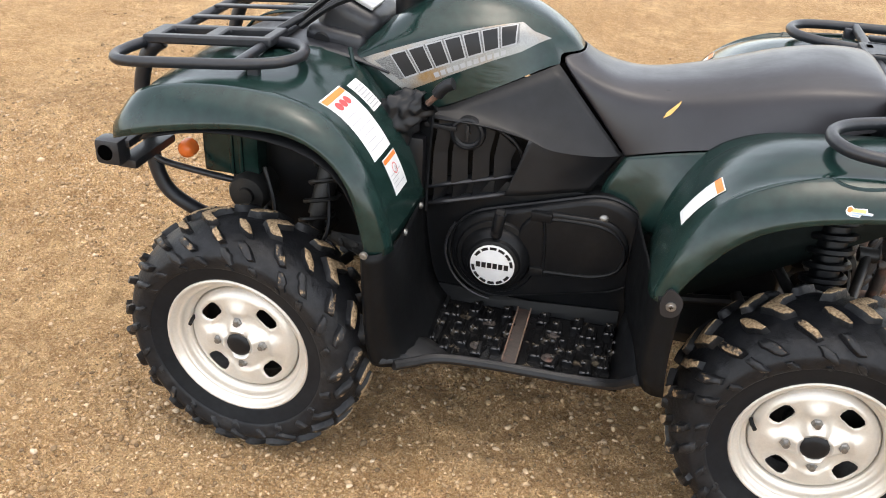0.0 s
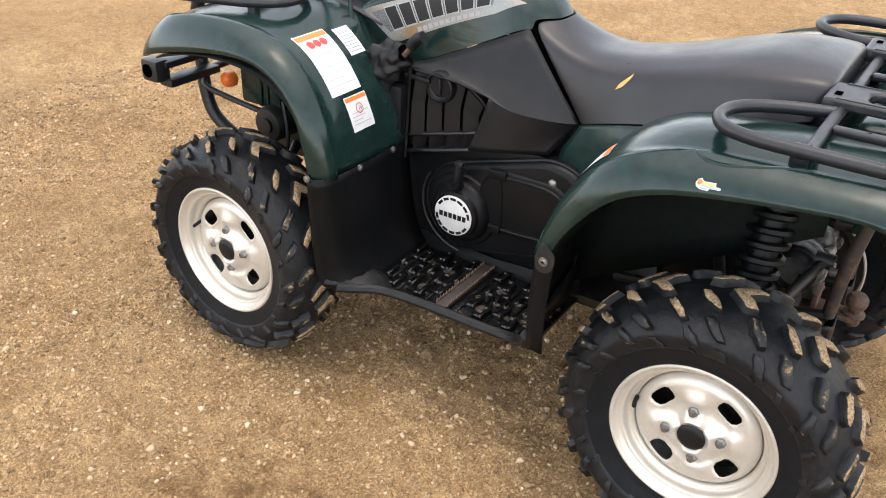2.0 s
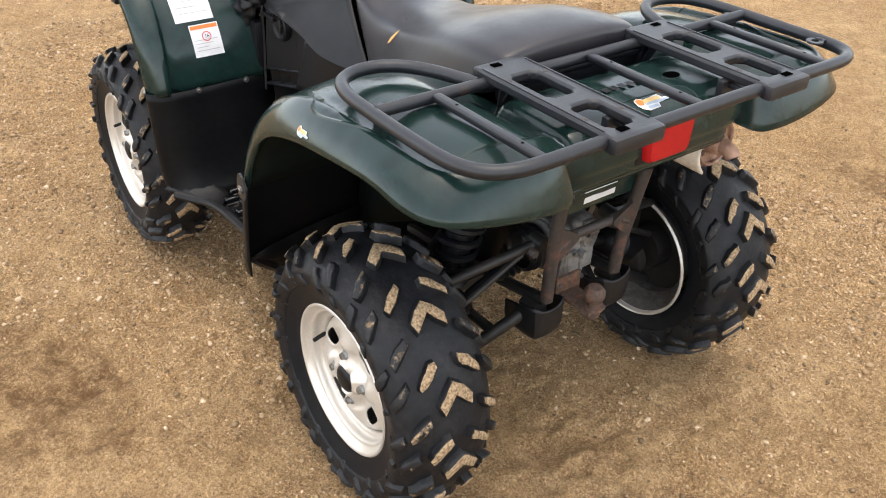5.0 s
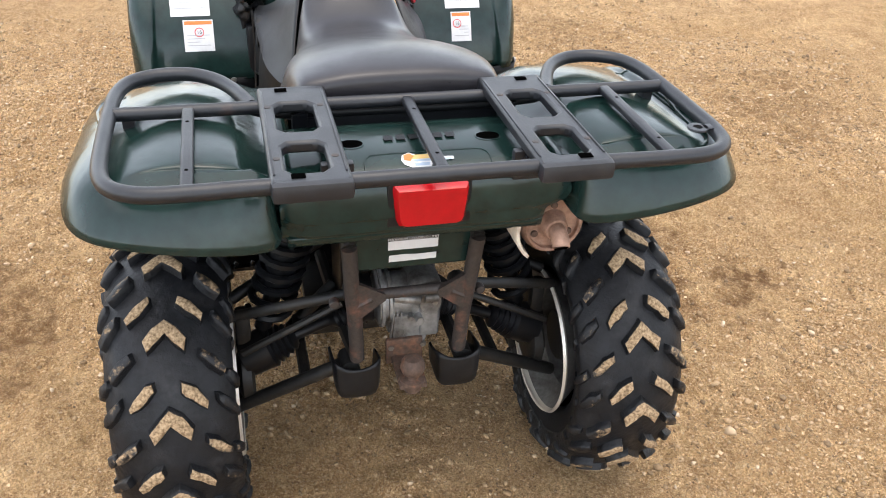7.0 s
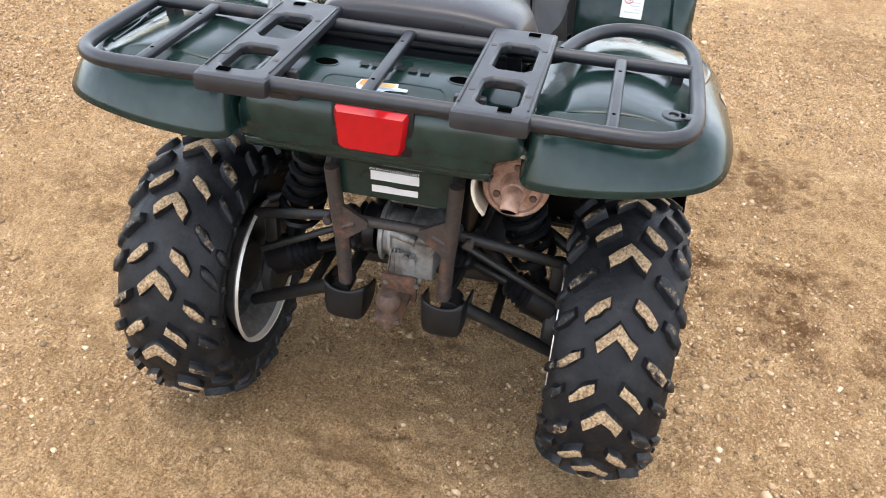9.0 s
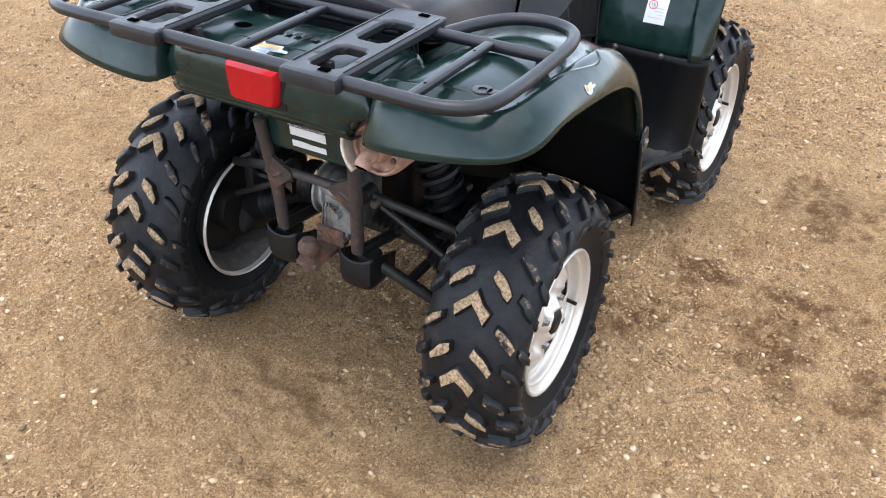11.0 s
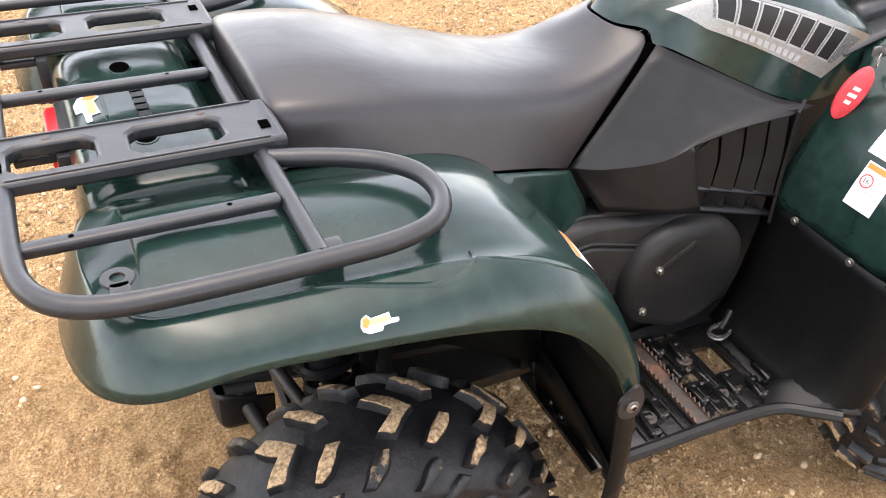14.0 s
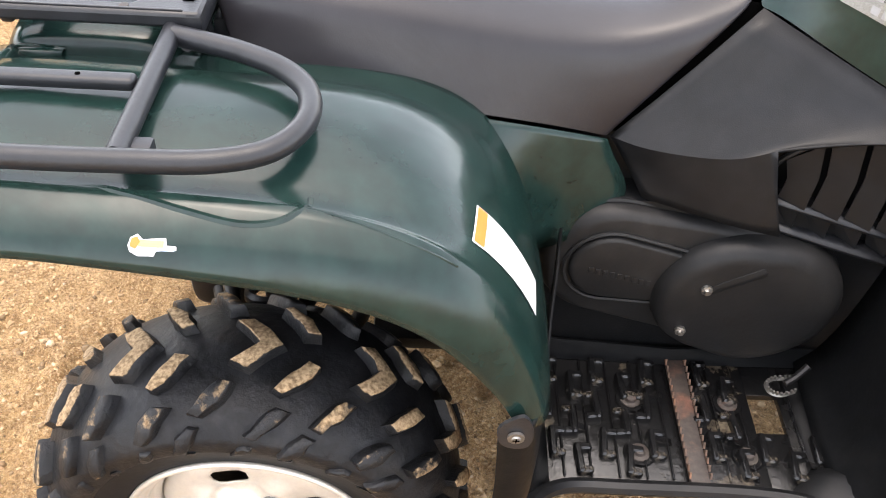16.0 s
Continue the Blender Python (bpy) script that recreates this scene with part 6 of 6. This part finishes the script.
for s in (1, -1):
    # arms
    bm = bmesh.new()
    tube(bm, [(-.105, .105 * s, .555), (-.03, .335 * s, .475)], .0115, seg=10, step=1)
    tube(bm, [(.13, .11 * s, .555), (.03, .335 * s, .475)], .013, seg=10, step=1)
    tube(bm, [(-.125, .105 * s, .555), (-.085, .105 * s, .555)], .018, seg=10, step=1)
    arm = part("upper_arm", bm, STEEL, atv)
    bm = bmesh.new()
    lathe(bm, [(0, -.010), (.008, -.009), (.010, -.006), (.010, .006)], 12, "x", (-.128, .142 * s, .553))
    part("pivot_bolt", bm, OLD_STEEL, arm, "rusty pivot bolt")
    bm = bmesh.new()
    tube(bm, [(-.118, .115 * s, .400), (-.035, .355 * s, .240)], .0145, seg=10, step=1)
    tube(bm, [(.16, .11 * s, .400), (.03, .355 * s, .240)], .0145, seg=10, step=1)
    tube(bm, [(-.09, .20 * s, .345), (.12, .20 * s, .345)], .012, seg=8, step=1)
    tube(bm, [(-.14, .115 * s, .395), (-.09, .115 * s, .395)], .020, seg=10, step=1)
    part("lower_arm", bm, STEEL, atv)
    bm = bmesh.new()
    tube(bm, [(-.07, .12 * s, .51), (-.055, .32 * s, .40)], .008, seg=8, step=1)
    part("stabiliser_link", bm, STEEL, atv)
    # drive shaft with boots
    bm = bmesh.new()
    prof = [(.018, .075)]
    for k in range(5):
        prof += [(.040 - .004 * k, .080 + .014 * k), (.030 - .003 * k, .087 + .014 * k)]
    prof += [(.012, .152), (.012, .225)]
    for k in range(5):
        prof += [(.022 + .004 * k, .228 + .012 * k), (.030 + .004 * k, .234 + .012 * k)]
    prof += [(.045, .30), (.045, .34)]
    lathe(bm, prof, 24, "y")
    if s < 0:
        bmesh.ops.scale(bm, vec=(1, -1, 1), verts=bm.verts)
    o = part("drive_shaft", bm, INK, atv, "drive shaft in ribbed rubber boots")
    o.matrix_basis = pose(0, 0, .475, -22 * s, 0, 0) @ pose(0, 0, 0)
    bm = bmesh.new()
    lathe(bm, [(0, .300), (.05, .300), (.058, .306), (.058, .325), (.04, .335), (0, .335)], 28, "y", (0, 0, R_W))
    box(bm, (0, .315, .40), (.03, .03, .14), .01)
    box(bm, (-.01, .32, .26), (.04, .04, .04), .01)
    if s < 0:
        bmesh.ops.scale(bm, vec=(1, -1, 1), verts=bm.verts)
    part("hub_carrier", bm, STEEL, atv)
    # shock with coil
    a, b = Vector((.015, .275 * s, .41)), Vector((-.005, .165 * s, .77))
    bm = bmesh.new()
    tube(bm, [a, a.lerp(b, .5)], .018, seg=12, step=1)
    tube(bm, [a.lerp(b, .30), b], .032, seg=12, step=1)
    shock = part("rear_shock", bm, DULL, atv, "black coil-over shock absorber")
    bm = bmesh.new()
    coil = []
    ax = (b - a).normalized()
    u = ax.cross(Vector((1, 0, 0))).normalized()
    v = ax.cross(u)
    for k in range(110):
        t = k / 109
        ang = t * 9 * math.tau
        coil.append(a.lerp(b, .12 + .78 * t) + .042 * (math.cos(ang) * u + math.sin(ang) * v))
    tube(bm, coil, .0088, seg=6, step=1)
    part("coil_spring", bm, DULL, shock)

# muffler on the right
bm = bmesh.new()
mx, my, mz = -.250, -.229, .757
lathe(bm, [(r * .76, h) for r, h in ((.066, .34), (.076, .32), (.076, .03), (.075, .012), (.072, .003), (.066, -.002), (.061, .000), (.059, .007), (.055, .009), (.036, .010), (.032, .004), (.029, -.010), (.025, -.016), (0, -.016))], 40, "x", (mx, my, mz))
tube(bm, [(mx - .008, my, mz), (mx - .026, my, mz - .002), (mx - .040, my + .001, mz - .008), (mx - .048, my + .002, mz - .016)], .0155, seg=18)
muffler = part("muffler", bm, MUFF, atv, "brown heat-stained exhaust muffler end")
bm = bmesh.new()
rows = []
for x in (-.265, -.26, .02):
    rows.append([(x, my + (.0700 if x > -.264 else .0686) * math.cos(a), mz + (.0700 if x > -.264 else .0686) * math.sin(a)) for a in np.linspace(radians(-48), radians(112), 28)])
grid(bm, rows)
thick(part("heat_shield", bm, HEAT, muffler, "pale discoloured heat shield"), .006, 0)
bm = bmesh.new()
out = (Vector((-.010, .001, -.010))).normalized()
e1 = Vector((0, 1, 0))
e2 = out.cross(e1).normalized()
bm.faces.new([bm.verts.new(Vector((mx - .0485, my + .002, mz - .0165)) + out * .0006 + .0125 * (math.cos(a) * e1 + math.sin(a) * e2)) for a in np.linspace(0, math.tau, 20, endpoint=False)])
part("outlet_hole", bm, VOID, muffler)
for k in range(3):
    a = radians(90 + 120 * k)
    bm = bmesh.new()
    lathe(bm, [(0, -.004), (.006, -.003), (.0065, .003)], 10, "x", (mx + .008, my + .036 * math.cos(a), mz + .036 * math.sin(a)))
    part("muffler_screw", bm, RUST, muffler)

# brake pedal on the right footboard
bm = bmesh.new()
tube(bm, [(.850, -.262, .384), (.832, -.272, .368), (.815, -.280, .360)], .006, seg=8)
pedal = part("brake_pedal", bm, INK, atv, "bare metal brake pedal with toothed edge")
bm = bmesh.new()
edge = [(.822, -.272, .362), (.798, -.274, .362), (.782, -.284, .362), (.784, -.300, .362), (.800, -.306, .362), (.824, -.298, .362)]
loop_pts = smooth_path(edge, False, 6)
tube(bm, edge, .003, seg=6)
for q in loop_pts[::2]:
    box(bm, q + Vector((0, 0, .004)), (.0035, .0035, .008), 0)
part("pedal_teeth", bm, CHROME, pedal, "bright serrated pedal edge")

# key with red float on the right of the tank
bm = bmesh.new()
lathe(bm, [(0, .02), (.012, .02), (.014, .016), (.014, 0)], 16, "y")
bmesh.ops.scale(bm, vec=(1, -1, 1), verts=bm.verts)
lock = part("ignition_lock", bm, STEEL, atv)
lock.matrix_basis = pose(1.10, -.20, .880)
fob = tagged(new("key_float"), "red oval foam key float hanging from the ignition key", "key ring")
fob.location = (1.000, -.248, .836)
bm = bmesh.new()
pts = [(.022 * math.cos(a), .054 * math.sin(a)) for a in np.linspace(0, math.tau, 28, endpoint=False)]
grid_closed(bm, [[(x * f, h, z * f) for x, z in pts] for h, f in ((-.007, .0), (-.007, .85), (-.004, 1), (.004, 1), (.007, .85), (.007, 0))])
bmesh.ops.remove_doubles(bm, verts=bm.verts, dist=1e-6)
o = part("float", bm, FOBRED, fob)
o.matrix_basis = pose(0, 0, 0, 0, 0, -38) @ pose(0, 0, 0, 0, 18, 0)
bm = bmesh.new()
for z, w in ((.012, .008), (-.002, .010), (-.016, .007)):
    box(bm, (0, -.0075, z), (w * 1.6, .001, .007), 0)
o2 = part("float_print", bm, WHITE, o)
bm = bmesh.new()
ring = [(.013 * math.cos(a), 0, .013 * math.sin(a)) for a in np.linspace(0, math.tau, 18, endpoint=False)]
tube(bm, ring, .0013, True, 6, 1)
o = part("key_ring", bm, CHROME, fob)
o.matrix_basis = pose(.040, 0, .056, 0, 0, 30)
bm = bmesh.new()
box(bm, (.046, .016, .066), (.016, .004, .018), .001)
part("key", bm, CHROME, fob)
bm = bmesh.new()
box(bm, (1.14, -.225, .840), (.05, .05, .05), .016)
part("lock_shroud", bm, BLACK, atv)

# ---- stickers ----
def label(target, corner, ux, uy, way, w, h, head, lines, name="warning_label", text="white warning label with orange heading and small print"):
    """A white label w by h: orange head band, a red picture row, and lines of print; parts of it are pieces of the label."""
    base = drape(name, [rect(0, 0, w, h)], WHITE, atv, target, corner, ux, uy, way, .0012, 6, text)
    drape("label_heading", [rect(.003, h - head, w - .003, h - .003)], ORANGE_INK, base, target, corner, ux, uy, way, .0018, 5)
    bars = []
    for k in range(lines):
        y = h - head - .030 - k * (h - head - .036) / max(lines, 1)
        bars.append(rect(.008, y, w - .010 - .014 * ((k * 7) % 3), y + .0019))
    drape("small_print", bars, PRINT, base, target, corner, ux, uy, way, .0018, 2)
    return base


def wall_label(s, fender, y_in, y_out, z0, z1, x0, x1, head, lines, text):
    """A label on the rear face of a front fender, from its lower to its upper edge."""
    lo, hi = Vector((x0, y_out * s, z0)), Vector((x1, y_out * s, z1))
    up = (hi - lo).normalized()
    across = Vector((0, -s, 0)) if s > 0 else Vector((0, 1, 0))
    n = across.cross(up) if s > 0 else up.cross(-across)
    way = Vector((1, 0, -.45)).normalized()
    w, h = abs(y_out - y_in), (hi - lo).length
    if s > 0:
        corner, ux = lo, Vector((0, -1, 0))
    else:
        corner, ux = Vector((x0, -y_out, z0)), Vector((0, 1, 0))
    b = label(fender, corner, ux, up, way, w, h, head, lines, text=text)
    return b, corner, ux, up, way, w, h


for s, fender in ((1, fender_fl), (-1, fender_fr)):
    b, c, ux, up, way, w, h = wall_label(s, fender, .333, .438, .774, .884, .964, 1.104, .016, 7, "large white warning label with orange heading and red pictures")
    drape("red_pictures", [[(x + .011 * math.cos(a), h - .032 + .011 * math.sin(a)) for a in np.linspace(0, math.tau, 12, endpoint=False)] for x in (.030, .052, .074)],
          RED_INK, b, fender, c, ux, up, way, .0019, 1)
    b, c, ux, up, way, w, h = wall_label(s, fender, .328 if s > 0 else .348, .408, .678, .760, .946, .970, .013, 4, "small white age warning label with orange heading")
    ringp = [[(.042 + r * math.cos(a), h - .034 + r * math.sin(a)) for r, a in ((.013, a0), (.013, a1), (.0105, a1), (.0105, a0))]
             for a0, a1 in ((k * math.tau / 18, (k + 1) * math.tau / 18) for k in range(18))]
    drape("red_ring", ringp, RED_INK, b, fender, c, ux, up, way, .0019, 0)
    cu = bpy.data.curves.new("age_number", "FONT")
    cu.body, cu.size, cu.align_x, cu.align_y = "16", .014, "CENTER", "CENTER"
    t_ob = new("age_number", cu)
    bpy.context.view_layer.update()
    me = bpy.data.meshes.new_from_object(t_ob.evaluated_get(bpy.context.evaluated_depsgraph_get()))
    bpy.data.objects.remove(t_ob)
    me.materials.clear()
    me.materials.append(INK)
    o = new("age_number", me)
    o.parent = b
    read = Vector((0, -1, 0))
    nrm = read.cross(up).normalized()
    m = Matrix((read, up, nrm)).transposed().to_4x4()
    dg = bpy.context.evaluated_depsgraph_get()
    q = c + ux * .042 + up * (h - .034)
    hit, place, _, _ = fender.evaluated_get(dg).ray_cast(q - way * .15, way)
    o.matrix_basis = Matrix.Translation((place if hit else q) - way * .004) @ m

b_small = drape("vehicle_label", [rect(0, 0, .056, .080)], WHITE, atv, fender_fl, (1.090, .312, .790), Vector((0, -1, 0)), Vector((.6, 0, .55)).normalized(), (1, 0, -.6), .0012, 4,
                "small white printed label beside the tank")
drape("small_print", [rect(.005, .008 + .009 * k, .050, .0105 + .009 * k) for k in range(7)], PALE, b_small, fender_fl, (1.090, .312, .790), Vector((0, -1, 0)),
      Vector((.6, 0, .55)).normalized(), (1, 0, -.6), .0018, 2)

# tank decals, as plain shapes
for s in (1, -1):
    corner, ux, uy, way = Vector((0, .30 * s, 0)), Vector((1, 0, 0)), Vector((0, 0, 1)), (0, -s, -.5)
    tl, bl, br, tip, tr = Vector((1.099, .966)), Vector((.990, .896)), Vector((.735, 1.030)), Vector((.676, 1.078)), Vector((.742, 1.105))

    def on(u, v):
        """A point of the decal: u along it from the nose, v up from its lower to its upper edge."""
        lo, hi = bl.lerp(br, u), Vector((1.060, .976)).lerp(tr, u)
        return tuple(lo.lerp(hi, v))

    base = drape("tank_decal", [[tuple(tl), tuple(bl), tuple(br), tuple(tip), (.715, 1.086), tuple(tr), on(.45, 1.06)]], SILVER, atv, tank, corner, ux, uy, way, .0012, 6,
                 "worn silver tank decal with dark block shapes")
    drape("decal_field", [[(1.068, .962), on(.02, .30), on(.98, .30), on(.98, .96), on(.5, .98)]], MESH, base, tank, corner, ux, uy, way, .0018, 5)
    outl, blk = [], []
    for k in range(7):
        u0, u1 = .07 + k * .130, .07 + k * .130 + .104
        outl.append([on(u0 - .009, .28), on(u1 + .005, .28), on(u1 + .017, .95), on(u0 + .003, .95)])
        blk.append([on(u0, .32), on(u1 - .004, .32), on(u1 + .008, .91), on(u0 + .012, .91)])
    for edging, block in zip(outl, blk):
        e = drape("block_edging", [edging], PALE, base, tank, corner, ux, uy, way, .0024, 3)
        drape("dark_block", [block], INK, base, tank, corner, ux, uy, way, .0030, 3)
    for bar in [[on(.28 + k * .055, .06), on(.28 + k * .055 + .040, .06), on(.28 + k * .055 + .044, .19), on(.28 + k * .055 + .004, .19)] for k in range(11)]:
        drape("grey_bar", [bar], PALE, base, tank, corner, ux, uy, way, .0024, 1)

# round-cornered dealer stickers on the fenders and tail, as plain shapes
def dealer(target, corner, ux, uy, way, k=1.0):
    blob = [(.0, .010), (.004, .024), (.016, .030), (.026, .022), (.066, .026), (.068, .014), (.085, .013), (.085, .006), (.050, .003), (.046, -.006), (.018, -.007), (.004, .0)]
    sc = lambda pts: [(x * k, y * k) for x, y in pts]
    base = drape("dealer_sticker", [sc(blob)], WHITE, atv, target, corner, ux, uy, way, .0012, 3, "small white die-cut sticker with orange and grey shapes")
    drape("orange_shape", [sc(rect(.018, .0105, .062, .0215, .2))], YELLOW_INK, base, target, corner, ux, uy, way, .0018, 2)
    drape("orange_shape", [sc([(.004, .010), (.006, .023), (.016, .027), (.022, .018), (.014, .006)])], ORANGE_INK, base, target, corner, ux, uy, way, .0020, 1)
    drape("grey_bars", [sc(rect(.020, .0045, .082, .0095)), sc(rect(.020, -.004, .044, .0015))], BLUE_INK, base, target, corner, ux, uy, way, .0018, 2)


dealer(fender_rl, (.084, .60, .862), Vector((-1, 0, .0)), Vector((0, 0, 1)), (0, -1, -.25), .52)
dealer(fender_rr, (-.052, -.60, .884), Vector((1, 0, -.05)), Vector((.05, 0, 1)), (0, 1, -.25), .53)
dealer(deck, (-.266, .044, .93), Vector((0, -1, 0)), Vector((1, 0, 0)), (0, 0, -1), 1.0)
# white labels on the rear fenders' front faces
for s, fender in ((1, fender_rl), (-1, fender_rr)):
    lo, hi = Vector((.365, .415 * s, .715)), Vector((.265, .415 * s, .825))
    size = .145 if s < 0 else .112
    if s > 0:
        lo = lo.lerp(hi, .22)
    up = (hi - lo).normalized()
    base = drape("pressure_label", [rect(0, 0, .055, size)], WHITE, atv, fender, lo, Vector((0, s, 0)), up, (-1, 0, -.5), .0015, 5,
                 "white paper label with orange edge on the fender front")
    drape("label_heading", [rect(.002, size - .017, .053, size - .002)], ORANGE_INK, base, fender, lo, Vector((0, s, 0)), up, (-1, 0, -.5), .0022, 3)
# load label on the rear panel
base = drape("load_label", [rect(0, 0, .092, .020), [(.002, -.027), (.090, -.026), (.090, -.012), (.055, -.013), (.048, -.016), (.030, -.011), (.002, -.012)]], WHITE, atv, tail_panel,
             (-.20, .046, .680), Vector((0, -1, 0)), Vector((0, 0, 1)), (1, 0, 0), .001, 2, "torn white load limit label")
drape("label_heading", [rect(0, .0205, .092, .029)], INK, base, tail_panel, (-.20, .046, .680), Vector((0, -1, 0)), Vector((0, 0, 1)), (1, 0, 0), .0012, 2)
cu = bpy.data.curves.new("label_text", "FONT")
cu.body, cu.size, cu.align_x, cu.align_y = "MAXIMUM LOADING LIMIT", .0078, "CENTER", "CENTER"
t_ob = new("label_text", cu)
bpy.context.view_layer.update()
me = bpy.data.meshes.new_from_object(t_ob.evaluated_get(bpy.context.evaluated_depsgraph_get()))
bpy.data.objects.remove(t_ob)
me.materials.clear()
me.materials.append(WHITE)
t_ob = new("label_text", me)
t_ob.parent = base
te = tail_panel.evaluated_get(bpy.context.evaluated_depsgraph_get())
for v in me.vertices:
    q = Vector((-.25, -v.co.x, .7048 + v.co.y))
    hit, place, _, _ = te.ray_cast(q, Vector((1, 0, 0)))
    v.co = (place if hit else Vector((-.165, q.y, q.z))) - Vector((.0035, 0, 0))
# tear in the seat
drape("seat_tear", [[(.0, .0), (.016, .010), (.030, .030), (.034, .042), (.022, .030), (.006, .014)]], FOAM, seat, seat, (.405, .20, .862), Vector((-1, 0, 0)), Vector((0, -.45, .9)).normalized(),
      (0, -.9, -.45), .0015, 2, "tear in the vinyl showing yellow foam")
